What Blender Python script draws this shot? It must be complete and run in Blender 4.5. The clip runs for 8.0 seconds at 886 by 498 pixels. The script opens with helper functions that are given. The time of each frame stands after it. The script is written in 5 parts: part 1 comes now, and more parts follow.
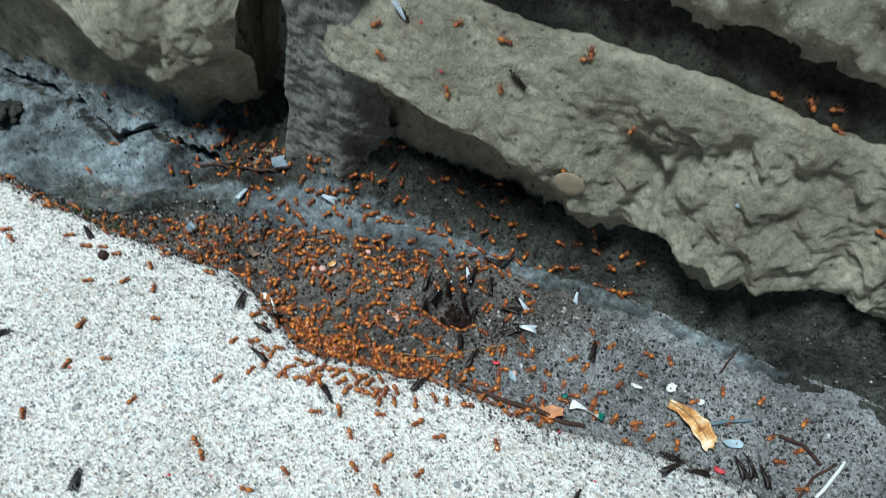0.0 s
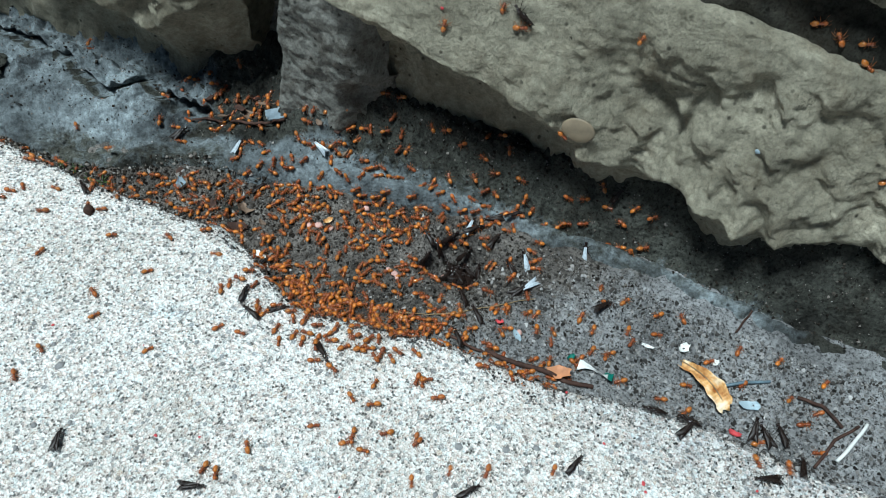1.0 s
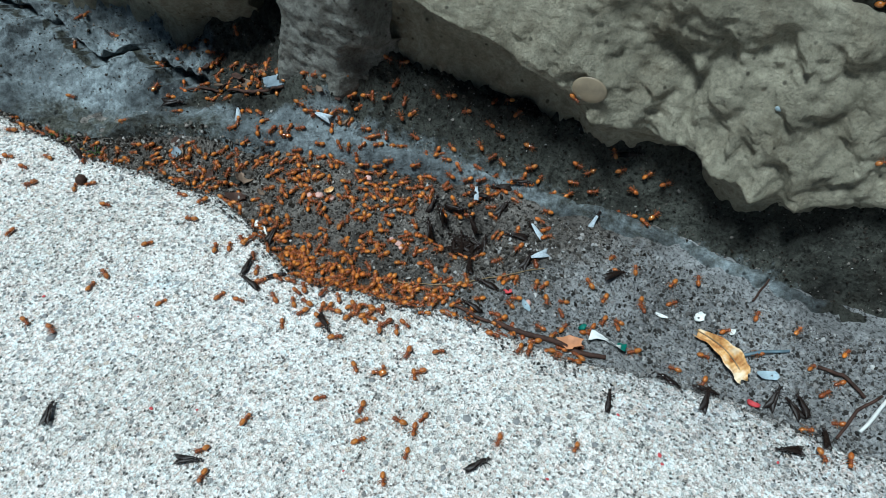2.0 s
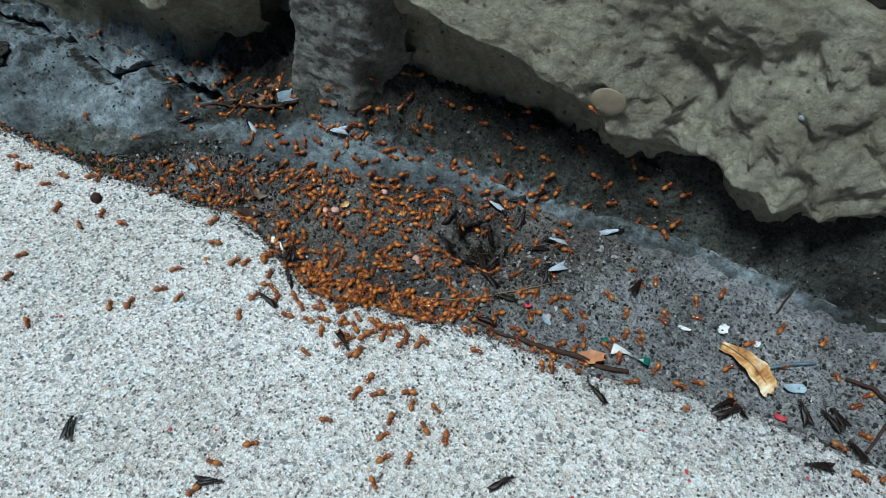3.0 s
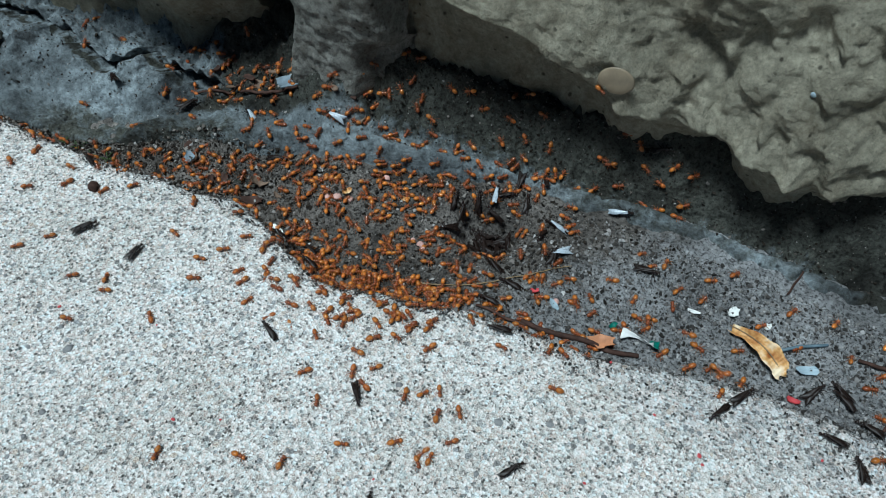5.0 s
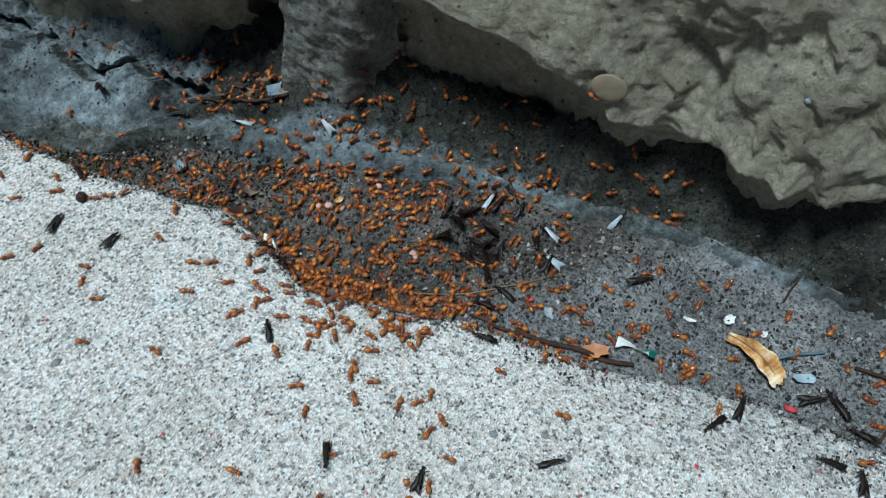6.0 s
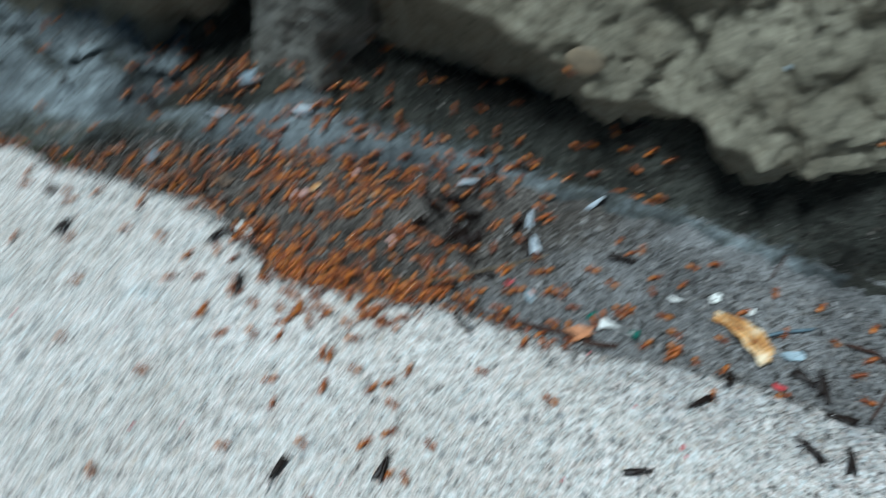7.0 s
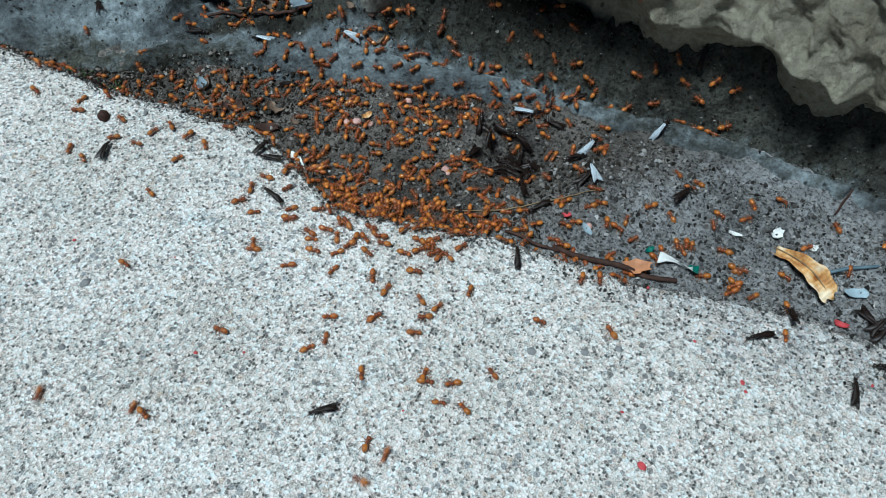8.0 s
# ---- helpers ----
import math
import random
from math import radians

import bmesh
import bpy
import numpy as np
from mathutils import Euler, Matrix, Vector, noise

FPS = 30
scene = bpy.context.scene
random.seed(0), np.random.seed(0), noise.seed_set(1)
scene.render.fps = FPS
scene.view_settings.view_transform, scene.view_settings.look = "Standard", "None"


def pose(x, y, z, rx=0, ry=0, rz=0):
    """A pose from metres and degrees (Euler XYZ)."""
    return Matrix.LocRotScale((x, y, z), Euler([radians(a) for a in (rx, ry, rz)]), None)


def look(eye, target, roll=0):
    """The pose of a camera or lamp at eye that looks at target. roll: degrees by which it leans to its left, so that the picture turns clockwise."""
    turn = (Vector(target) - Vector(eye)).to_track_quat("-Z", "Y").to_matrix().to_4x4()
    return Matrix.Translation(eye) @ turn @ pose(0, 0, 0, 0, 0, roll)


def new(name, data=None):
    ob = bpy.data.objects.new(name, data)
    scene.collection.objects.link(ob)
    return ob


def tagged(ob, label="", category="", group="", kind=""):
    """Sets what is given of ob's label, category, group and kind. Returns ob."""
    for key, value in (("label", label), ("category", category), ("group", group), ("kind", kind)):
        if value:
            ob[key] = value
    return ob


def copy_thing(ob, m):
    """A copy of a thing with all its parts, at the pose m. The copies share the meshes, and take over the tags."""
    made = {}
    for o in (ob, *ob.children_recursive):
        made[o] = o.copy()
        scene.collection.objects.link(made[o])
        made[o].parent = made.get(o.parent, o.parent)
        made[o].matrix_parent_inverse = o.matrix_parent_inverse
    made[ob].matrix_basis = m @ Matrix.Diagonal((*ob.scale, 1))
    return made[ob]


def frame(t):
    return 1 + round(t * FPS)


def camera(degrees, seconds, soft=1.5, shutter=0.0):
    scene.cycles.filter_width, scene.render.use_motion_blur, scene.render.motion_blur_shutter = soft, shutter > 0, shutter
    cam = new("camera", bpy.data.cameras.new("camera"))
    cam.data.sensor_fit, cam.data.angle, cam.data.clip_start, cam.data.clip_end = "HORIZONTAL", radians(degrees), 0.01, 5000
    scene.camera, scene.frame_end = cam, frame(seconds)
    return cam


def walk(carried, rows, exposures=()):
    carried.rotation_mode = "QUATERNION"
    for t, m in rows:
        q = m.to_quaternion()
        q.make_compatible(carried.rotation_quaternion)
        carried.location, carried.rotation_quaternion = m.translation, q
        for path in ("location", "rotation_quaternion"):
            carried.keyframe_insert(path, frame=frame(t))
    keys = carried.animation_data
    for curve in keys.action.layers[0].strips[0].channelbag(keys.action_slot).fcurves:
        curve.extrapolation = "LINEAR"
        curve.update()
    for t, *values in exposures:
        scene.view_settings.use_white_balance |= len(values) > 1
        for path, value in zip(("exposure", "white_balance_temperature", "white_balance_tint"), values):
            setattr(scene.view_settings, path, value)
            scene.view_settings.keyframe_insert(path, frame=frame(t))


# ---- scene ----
cam = camera(58.94, 8.0, 0.5, 0.75)
PATH = [
    (0, (-0.00484, 0.00423, 0.22968), (-0.07641, 0.13570, 0.02945), 1.87),
    (0.5, (-0.00532, 0.00371, 0.22058), (-0.07406, 0.13369, 0.01840), 2.98),
    (1, (-0.00358, 0.00464, 0.21336), (-0.07432, 0.13199, 0.01019), 1.57),
    (1.5, (-0.00444, 0.00194, 0.20773), (-0.07468, 0.12902, 0.00422), 1.80),
    (1.7, (-0.00408, 0.00153, 0.20263), (-0.07390, 0.12796, -0.00143), 1.71),
    (2.8, (-0.00848, 0.00311, 0.19993), (-0.07829, 0.13128, -0.00304), 1.11),
    (3, (-0.00900, 0.00307, 0.20015), (-0.08171, 0.13028, -0.00241), 0.02),
    (3.5, (-0.00883, 0.00341, 0.20200), (-0.08138, 0.13192, 0.00020), 0.06),
    (4, (-0.01077, 0.00247, 0.19818), (-0.08145, 0.12971, -0.00508), 0.18),
    (4.2, (-0.01192, 0.00052, 0.19884), (-0.08282, 0.12862, -0.00380), 0.07),
    (5.5, (-0.01126, 0.00233, 0.19348), (-0.08194, 0.12850, -0.01044), -0.20),
    (6, (-0.01268, 0.00422, 0.19441), (-0.08210, 0.13260, -0.00857), 0.06),
    (6.5, (-0.00703, 0.00892, 0.19312), (-0.07884, 0.13739, -0.00896), -1.63),
    (6.7, (-0.00642, 0.00744, 0.18991), (-0.07737, 0.13884, -0.01058), -1.46),
    (6.8, (-0.00611, 0.00669, 0.18831), (-0.07727, 0.14165, -0.00974), -1.38),
    (6.9, (-0.00581, 0.00595, 0.18670), (-0.07374, 0.14210, -0.01166), -1.29),
    (7, (-0.00550, 0.00521, 0.18510), (-0.07625, 0.13551, -0.01619), -1.21),
    (7.1, (-0.00737, 0.00388, 0.18656), (-0.08164, 0.12745, -0.01765), -1.61),
    (7.2, (-0.00925, 0.00255, 0.18803), (-0.08263, 0.12739, -0.01571), -2.00),
    (7.3, (-0.01112, 0.00122, 0.18949), (-0.08763, 0.12573, -0.01330), -2.40),
    (7.4, (-0.01300, -0.00011, 0.19096), (-0.08754, 0.12457, -0.01247), -2.79),
    (7.5, (-0.01487, -0.00144, 0.19242), (-0.08630, 0.12086, -0.01359), -3.19),
    (7.6, (-0.01490, -0.00062, 0.19087), (-0.08340, 0.11947, -0.01733), -3.24),
    (7.7, (-0.01493, 0.00020, 0.18933), (-0.08130, 0.11719, -0.02127), -3.29),
    (7.8, (-0.01496, 0.00102, 0.18778), (-0.08122, 0.11660, -0.02362), -3.33),
    (7.9, (-0.01499, 0.00184, 0.18624), (-0.08178, 0.11423, -0.02676), -3.38),
    (7.97, (-0.01502, 0.00266, 0.18469), (-0.08314, 0.11215, -0.02948), -3.43),
    (8, (-0.01502, 0.00266, 0.18469), (-0.08314, 0.11215, -0.02948), -3.43),
]
walk(cam, [(t, look(eye, target, roll)) for t, eye, target, roll in PATH],
     [(0, 0.4, 5550, -3), (1.0, 0.42, 5550, -3), (1.7, 0.36, 5450, -4), (3, 0.01, 5400, -3), (6.5, 0.01, 5400, -3), (7.5, 0.16, 5400, -3), (8, 0.03, 5400, -3)])

# ---- light ----
world = bpy.data.worlds.new("sky")
scene.world = world
world.use_nodes = True
wn = world.node_tree.nodes
sky = wn.new("ShaderNodeTexSky")
sky.sky_type, sky.sun_disc = "NISHITA", False
sky.sun_elevation, sky.sun_rotation = radians(73), radians(216)
world.node_tree.links.new(sky.outputs[0], wn["Background"].inputs[0])
wn["Background"].inputs[1].default_value = 0.014
sun_data = bpy.data.lights.new("sun", "SUN")
sun_data.energy, sun_data.angle, sun_data.color = 3.6, radians(14), (1.0, 0.98, 0.95)
sun = new("sun", sun_data)
sun.matrix_world = look((-0.17, -0.23, 0.955), (0, 0, 0))


# ---- materials ----
def shader(name, rough=0.8, spec=0.3):
    m = bpy.data.materials.new(name)
    m.use_nodes = True
    b = m.node_tree.nodes["Principled BSDF"]
    b.inputs["Roughness"].default_value = rough
    b.inputs["Specular IOR Level"].default_value = spec
    return m, m.node_tree.nodes, m.node_tree.links, b


def coords(n, l, space="Object"):
    return n.new("ShaderNodeTexCoord").outputs[space]


def noise_node(n, l, vec, scale, detail=4.0, rough=0.55):
    t = n.new("ShaderNodeTexNoise")
    t.inputs["Scale"].default_value, t.inputs["Detail"].default_value, t.inputs["Roughness"].default_value = scale, detail, rough
    l.new(vec, t.inputs["Vector"])
    return t.outputs["Fac"]


def ramp(n, l, fac, *stops):
    r = n.new("ShaderNodeValToRGB")
    while len(r.color_ramp.elements) < len(stops):
        r.color_ramp.elements.new(0.5)
    for e, (p, c) in zip(r.color_ramp.elements, stops):
        e.position, e.color = p, (*c, 1)
    l.new(fac, r.inputs["Fac"])
    return r.outputs["Color"]


def mixed(n, l, fac, a, b, blend="MIX"):
    m = n.new("ShaderNodeMix")
    m.data_type, m.blend_type = "RGBA", blend
    for sock, v in ((m.inputs[0], fac), (m.inputs[6], a), (m.inputs[7], b)):
        if isinstance(v, (int, float)):
            sock.default_value = v
        elif isinstance(v, tuple):
            sock.default_value = (*v, 1)
        else:
            l.new(v, sock)
    return m.outputs[2]


def bump(n, l, b, height, strength, distance):
    k = n.new("ShaderNodeBump")
    k.inputs["Strength"].default_value, k.inputs["Distance"].default_value = strength, distance
    l.new(height, k.inputs["Height"])
    if b.inputs["Normal"].is_linked:
        l.new(b.inputs["Normal"].links[0].from_socket, k.inputs["Normal"])
    l.new(k.outputs[0], b.inputs["Normal"])


def grey(v, warm=0.0):
    return (v * (1 + warm), v, v * (1 - warm))


def concrete():
    """Worn slab concrete with exposed sand and fine gravel."""
    m, n, l, b = shader("worn_concrete", 0.85, 0.25)
    v = coords(n, l)
    cells = n.new("ShaderNodeTexVoronoi")
    cells.inputs["Scale"].default_value = 1350
    l.new(v, cells.inputs["Vector"])
    tone = n.new("ShaderNodeSeparateColor")
    l.new(cells.outputs["Color"], tone.inputs[0])
    clump = n.new("ShaderNodeMath")
    clump.operation = "MULTIPLY_ADD"
    l.new(noise_node(n, l, v, 210, 4, 0.65), clump.inputs[0])
    clump.inputs[1].default_value = 0.9
    l.new(tone.outputs[0], clump.inputs[2])
    shift = n.new("ShaderNodeMath")
    shift.operation = "SUBTRACT"
    l.new(clump.outputs[0], shift.inputs[0])
    shift.inputs[1].default_value = 0.42
    grain = ramp(n, l, shift.outputs[0], (0.0, grey(0.05, 0.05)), (0.13, grey(0.17, 0.04)), (0.25, grey(0.42, 0.05)), (0.6, grey(0.6, 0.05)), (0.85, grey(0.86, 0.02)), (1.0, grey(0.95, 0.0)))
    paste = ramp(n, l, cells.outputs["Distance"], (0.36, grey(0.0)), (0.55, grey(0.4)))
    grain = mixed(n, l, paste, grain, (0.6, 0.58, 0.55))
    hue = ramp(n, l, tone.outputs[1], (0.0, (1.0, 0.88, 0.84)), (0.35, (1.0, 0.97, 0.96)), (0.75, (0.98, 1.0, 1.0)), (1.0, (0.84, 0.95, 1.0)))
    grain = mixed(n, l, 0.8, grain, hue, "MULTIPLY")
    big = n.new("ShaderNodeTexVoronoi")
    big.inputs["Scale"].default_value = 520
    l.new(v, big.inputs["Vector"])
    bt = n.new("ShaderNodeSeparateColor")
    l.new(big.outputs["Color"], bt.inputs[0])
    pick = ramp(n, l, bt.outputs[1], (0.79, grey(0.0)), (0.81, grey(1.0)))
    inside = ramp(n, l, big.outputs["Distance"], (0.38, grey(1.0)), (0.45, grey(0.0)))
    gate = mixed(n, l, 1.0, pick, inside, "MULTIPLY")
    stone = ramp(n, l, bt.outputs[0], (0.0, grey(0.2, 0.03)), (0.3, grey(0.36, -0.03)), (0.6, (0.55, 0.47, 0.4)), (1.0, grey(0.72, 0.02)))
    col = mixed(n, l, gate, grain, stone)
    fine = noise_node(n, l, v, 2600, 3)
    col = mixed(n, l, 0.75, col, ramp(n, l, fine, (0.35, grey(0.18)), (0.65, grey(0.85))), "OVERLAY")
    wide = noise_node(n, l, v, 22, 5)
    col = mixed(n, l, 0.5, col, ramp(n, l, wide, (0.3, (0.62, 0.60, 0.55)), (0.7, (1.0, 1.0, 1.0))), "MULTIPLY")
    tint = ramp(n, l, noise_node(n, l, v, 60, 4, 0.6), (0.62, grey(0.0)), (0.78, grey(0.6)))
    col = mixed(n, l, tint, col, mixed(n, l, 1.0, col, (0.72, 0.9, 1.0), "MULTIPLY"))
    soil = n.new("ShaderNodeAttribute")
    soil.attribute_name = "soiled"
    patch = mixed(n, l, 1.0, soil.outputs["Color"], ramp(n, l, noise_node(n, l, v, 130, 6, 0.7), (0.35, grey(0.0)), (0.6, grey(1.0))), "MULTIPLY")
    col = mixed(n, l, patch, col, mixed(n, l, 1.0, col, (0.6, 0.62, 0.65), "MULTIPLY"))
    l.new(col, b.inputs["Base Color"])
    bump(n, l, b, cells.outputs["Distance"], 0.7, 0.0006)
    bump(n, l, b, fine, 0.4, 0.0003)
    return m


def stone_colour(n, l, v, low, high, dirt, amount, spots, speck, grit_by=0.8):
    wide = noise_node(n, l, v, 38, 6, 0.6)
    fine = noise_node(n, l, v, 420, 8, 0.75)
    col = ramp(n, l, wide, (0.32, low), (0.68, high))
    col = mixed(n, l, grit_by, col, ramp(n, l, fine, (0.33, grey(0.22)), (0.67, grey(0.8))), "OVERLAY")
    stain = ramp(n, l, noise_node(n, l, v, 75, 6, 0.7), (0.48, grey(0.0)), (0.68, grey(1.0)))
    col = mixed(n, l, mixed(n, l, 1.0, stain, grey(amount), "MULTIPLY"), col, dirt)
    if speck:
        grit = ramp(n, l, noise_node(n, l, v, 1150, 3, 0.6), (0.36, grey(0.12)), (0.5, grey(1.0)))
        col = mixed(n, l, speck, col, grit, "MULTIPLY")
    if spots:
        pits = n.new("ShaderNodeTexVoronoi")
        pits.inputs["Scale"].default_value = 430
        l.new(v, pits.inputs["Vector"])
        hole = ramp(n, l, pits.outputs["Distance"], (0.14, grey(1.0)), (0.36, grey(0.0)))
        sep = n.new("ShaderNodeSeparateColor")
        l.new(pits.outputs["Color"], sep.inputs[0])
        gate = mixed(n, l, 1.0, hole, ramp(n, l, sep.outputs[0], (1 - spots, grey(0.0)), (1 - spots + 0.03, grey(1.0))), "MULTIPLY")
        col = mixed(n, l, mixed(n, l, 1.0, gate, grey(0.8), "MULTIPLY"), col, tuple(c * 0.15 for c in low))
    return col


def relief(n, l, b, v, coarse, fine):
    bump(n, l, b, noise_node(n, l, v, 300, 8, 0.7), coarse, 0.002)
    bump(n, l, b, noise_node(n, l, v, 1500, 4, 0.65), fine, 0.0005)


def stone(name, low, high, dirt, amount, spots=0.0, speck=0.0, coarse=0.6, fine=0.6, grit_by=0.8):
    """Rough stone with grain, pits and wide stains."""
    m, n, l, b = shader(name, 0.9, 0.2)
    v = coords(n, l)
    l.new(stone_colour(n, l, v, low, high, dirt, amount, spots, speck, grit_by), b.inputs["Base Color"])
    relief(n, l, b, v, coarse, fine)
    return m


def blended(name, layer, one, two, coarse, fine):
    """Two rough surfaces that pass into one another by the mesh's own layer."""
    m, n, l, b = shader(name, 0.9, 0.2)
    v = coords(n, l)
    a = n.new("ShaderNodeAttribute")
    a.attribute_name = layer
    add = n.new("ShaderNodeMath")
    add.operation = "MULTIPLY_ADD"
    l.new(noise_node(n, l, v, 260, 5, 0.7), add.inputs[0])
    add.inputs[1].default_value = 1.3
    l.new(a.outputs["Fac"], add.inputs[2])
    k = ramp(n, l, add.outputs[0], (0.55, grey(0.0)), (1.0, grey(1.0)))
    l.new(mixed(n, l, k, stone_colour(n, l, v, *one), stone_colour(n, l, v, *two)), b.inputs["Base Color"])
    relief(n, l, b, v, coarse, fine)
    pit = n.new("ShaderNodeTexVoronoi")
    pit.inputs["Scale"].default_value = 330
    l.new(v, pit.inputs["Vector"])
    bump(n, l, b, ramp(n, l, pit.outputs["Distance"], (0.12, grey(0.0)), (0.4, grey(1.0))), 0.45, 0.001)
    return m


def plain(name, colour, rough=0.6, spec=0.4, vary=0.35, scale=900, coat=0.0):
    """A small thing's surface: one colour with grain, and a shift from object to object."""
    m, n, l, b = shader(name, rough, spec)
    v = coords(n, l)
    dark = tuple(c * (1 - vary) for c in colour)
    light = tuple(min(1.0, c * (1 + vary)) for c in colour)
    col = ramp(n, l, noise_node(n, l, v, scale, 4, 0.6), (0.3, dark), (0.7, light))
    rnd = n.new("ShaderNodeObjectInfo").outputs["Random"]
    col = mixed(n, l, 0.45, col, ramp(n, l, rnd, (0.0, grey(0.55)), (1.0, grey(1.0))), "MULTIPLY")
    l.new(col, b.inputs["Base Color"])
    b.inputs["Coat Weight"].default_value, b.inputs["Coat Roughness"].default_value = coat, 0.08
    bump(n, l, b, noise_node(n, l, v, scale * 2, 3), 0.3, 0.0002)
    return m


def dry_leaf_skin():
    m, n, l, b = shader("dry_leaf", 0.55, 0.35)
    v = coords(n, l)
    col = ramp(n, l, noise_node(n, l, v, 110, 5, 0.6), (0.36, (0.3, 0.1, 0.02)), (0.46, (0.66, 0.38, 0.14)), (0.55, (0.85, 0.7, 0.48)))
    rib = n.new("ShaderNodeTexWave")
    rib.inputs["Scale"].default_value, rib.inputs["Distortion"].default_value = 260, 3.0
    l.new(v, rib.inputs["Vector"])
    l.new(mixed(n, l, 0.12, col, ramp(n, l, rib.outputs["Fac"], (0.0, grey(0.4)), (1.0, grey(0.65))), "OVERLAY"), b.inputs["Base Color"])
    bump(n, l, b, rib.outputs["Fac"], 0.4, 0.0004)
    return m


def grains(name, *stops):
    """Loose crumbs, each of its own tone."""
    m, n, l, b = shader(name, 0.9, 0.2)
    rnd = n.new("ShaderNodeNewGeometry").outputs["Random Per Island"]
    col = ramp(n, l, rnd, *stops)
    col = mixed(n, l, 0.5, col, ramp(n, l, noise_node(n, l, coords(n, l), 1500, 3), (0.3, grey(0.4)), (0.7, grey(0.7))), "OVERLAY")
    l.new(col, b.inputs["Base Color"])
    return m


def wing_film(name, tint, base, tip, rough, spec=0.8):
    """Thin veined wing: dense where it lies over the body, clearer towards its tip."""
    m, n, l, b = shader(name, rough, spec)
    v = coords(n, l)
    vein = n.new("ShaderNodeTexVoronoi")
    vein.feature = "DISTANCE_TO_EDGE"
    vein.inputs["Scale"].default_value = 900
    l.new(v, vein.inputs["Vector"])
    line = ramp(n, l, vein.outputs["Distance"], (0.02, grey(0.72)), (0.08, grey(1.0)))
    l.new(mixed(n, l, 1.0, tint, line, "MULTIPLY"), b.inputs["Base Color"])
    split = n.new("ShaderNodeSeparateXYZ")
    l.new(v, split.inputs[0])
    along = n.new("ShaderNodeMapRange")
    along.inputs["From Min"].default_value, along.inputs["From Max"].default_value = -0.0062, -0.0015
    along.inputs["To Min"].default_value, along.inputs["To Max"].default_value = tip, base
    l.new(split.outputs["X"], along.inputs["Value"])
    l.new(along.outputs[0], b.inputs["Alpha"])
    return m


M_SLAB = concrete()
M_BLOCK = stone("split_stone", (0.205, 0.189, 0.14), (0.49, 0.458, 0.352), (0.115, 0.09, 0.054), 0.6, 0.08, 0.2, 1.0, 1.0, 0.5)
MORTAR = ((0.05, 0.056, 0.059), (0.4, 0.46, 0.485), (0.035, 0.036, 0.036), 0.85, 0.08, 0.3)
# dark earth crust, kept darker to carry shade below the blocks as well
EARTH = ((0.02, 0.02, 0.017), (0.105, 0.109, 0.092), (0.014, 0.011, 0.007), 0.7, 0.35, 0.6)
DRY_SOIL = ((0.15, 0.15, 0.15), (0.46, 0.465, 0.47), (0.05, 0.048, 0.043), 0.6, 0.3, 0.85)
M_MORTAR = stone("grey_mortar", *MORTAR, 0.9, 0.7)
M_JOINT = stone("joint_mortar", (0.13, 0.128, 0.112), (0.36, 0.355, 0.32), (0.06, 0.05, 0.036), 0.8, 0.22, 0.35, 1.0, 0.8, 0.6)
# bed mortar with the gap's shade worked into its dark colour
M_SHADED_BED = stone("shaded_bed_mortar", (0.02, 0.02, 0.016), (0.1, 0.095, 0.075), (0.025, 0.02, 0.013), 0.7, 0.3, 0.5, 1.0, 0.8)
M_EARTH = stone("earth_crust", *EARTH, 1.0, 0.8)
M_FOOT = blended("mortar_and_shaded_earth", "earth_shade", MORTAR, EARTH, 0.9, 0.8)
M_SOIL = blended("dry_and_dark_soil", "damp", DRY_SOIL, ((0.035, 0.031, 0.027), (0.29, 0.265, 0.24), (0.006, 0.004, 0.003), 0.6, 0.3, 0.8), 1.0, 1.0)
M_CRUMB = grains("soil_crumbs", (0.0, grey(0.012, 0.1)), (0.35, grey(0.05, 0.08)), (0.6, grey(0.16, 0.05)), (0.9, grey(0.3, 0.03)), (0.985, grey(0.36, 0.02)), (1.0, grey(0.6, 0.02)))
M_CRUMB_DARK = grains("dark_crumbs", (0.0, grey(0.006, 0.25)), (0.45, grey(0.022, 0.25)), (0.75, grey(0.09, 0.14)), (0.95, grey(0.2, 0.1)), (1.0, grey(0.38, 0.04)))
M_PEBBLE = plain("grey_pebble", (0.27, 0.27, 0.27), 0.7, 0.3)
M_AMBER = plain("amber_shell", (0.38, 0.105, 0.012), 0.4, 0.5, 0.55, 700, 1.0)
M_AMBER_DARK = plain("brown_amber_shell", (0.2, 0.045, 0.007), 0.4, 0.5, 0.55, 700, 1.0)
M_GASTER = plain("honey_shell", (0.45, 0.145, 0.016), 0.35, 0.5, 0.55, 600, 1.0)
M_LEG = plain("pale_amber_leg", (0.27, 0.09, 0.02), 0.4, 0.4, 0.2)
M_DARK = plain("black_brown_shell", (0.016, 0.008, 0.006), 0.25, 0.5, 0.4, 900, 1.0)
M_SMOKE = wing_film("smoky_wing", (0.014, 0.008, 0.006), 0.95, 0.45, 0.45, 0.3)
# the sky's bluish-white glint on a wing is painted as its base colour
M_GLINT = wing_film("glint_wing", (0.55, 0.62, 0.68), 0.9, 0.55, 0.25)
M_LEAF = dry_leaf_skin()
M_LEAF_RED = plain("brown_leaf", (0.55, 0.25, 0.12), 0.6, 0.3, 0.3, 260)
M_BARK = plain("brown_bark", (0.06, 0.033, 0.025), 0.8, 0.2, 0.5, 500)
M_WHITE = plain("white_scrap", (0.82, 0.83, 0.8), 0.6, 0.3, 0.12, 500)
M_GREEN = plain("green_scrap", (0.015, 0.16, 0.12), 0.5, 0.4, 0.3, 600)
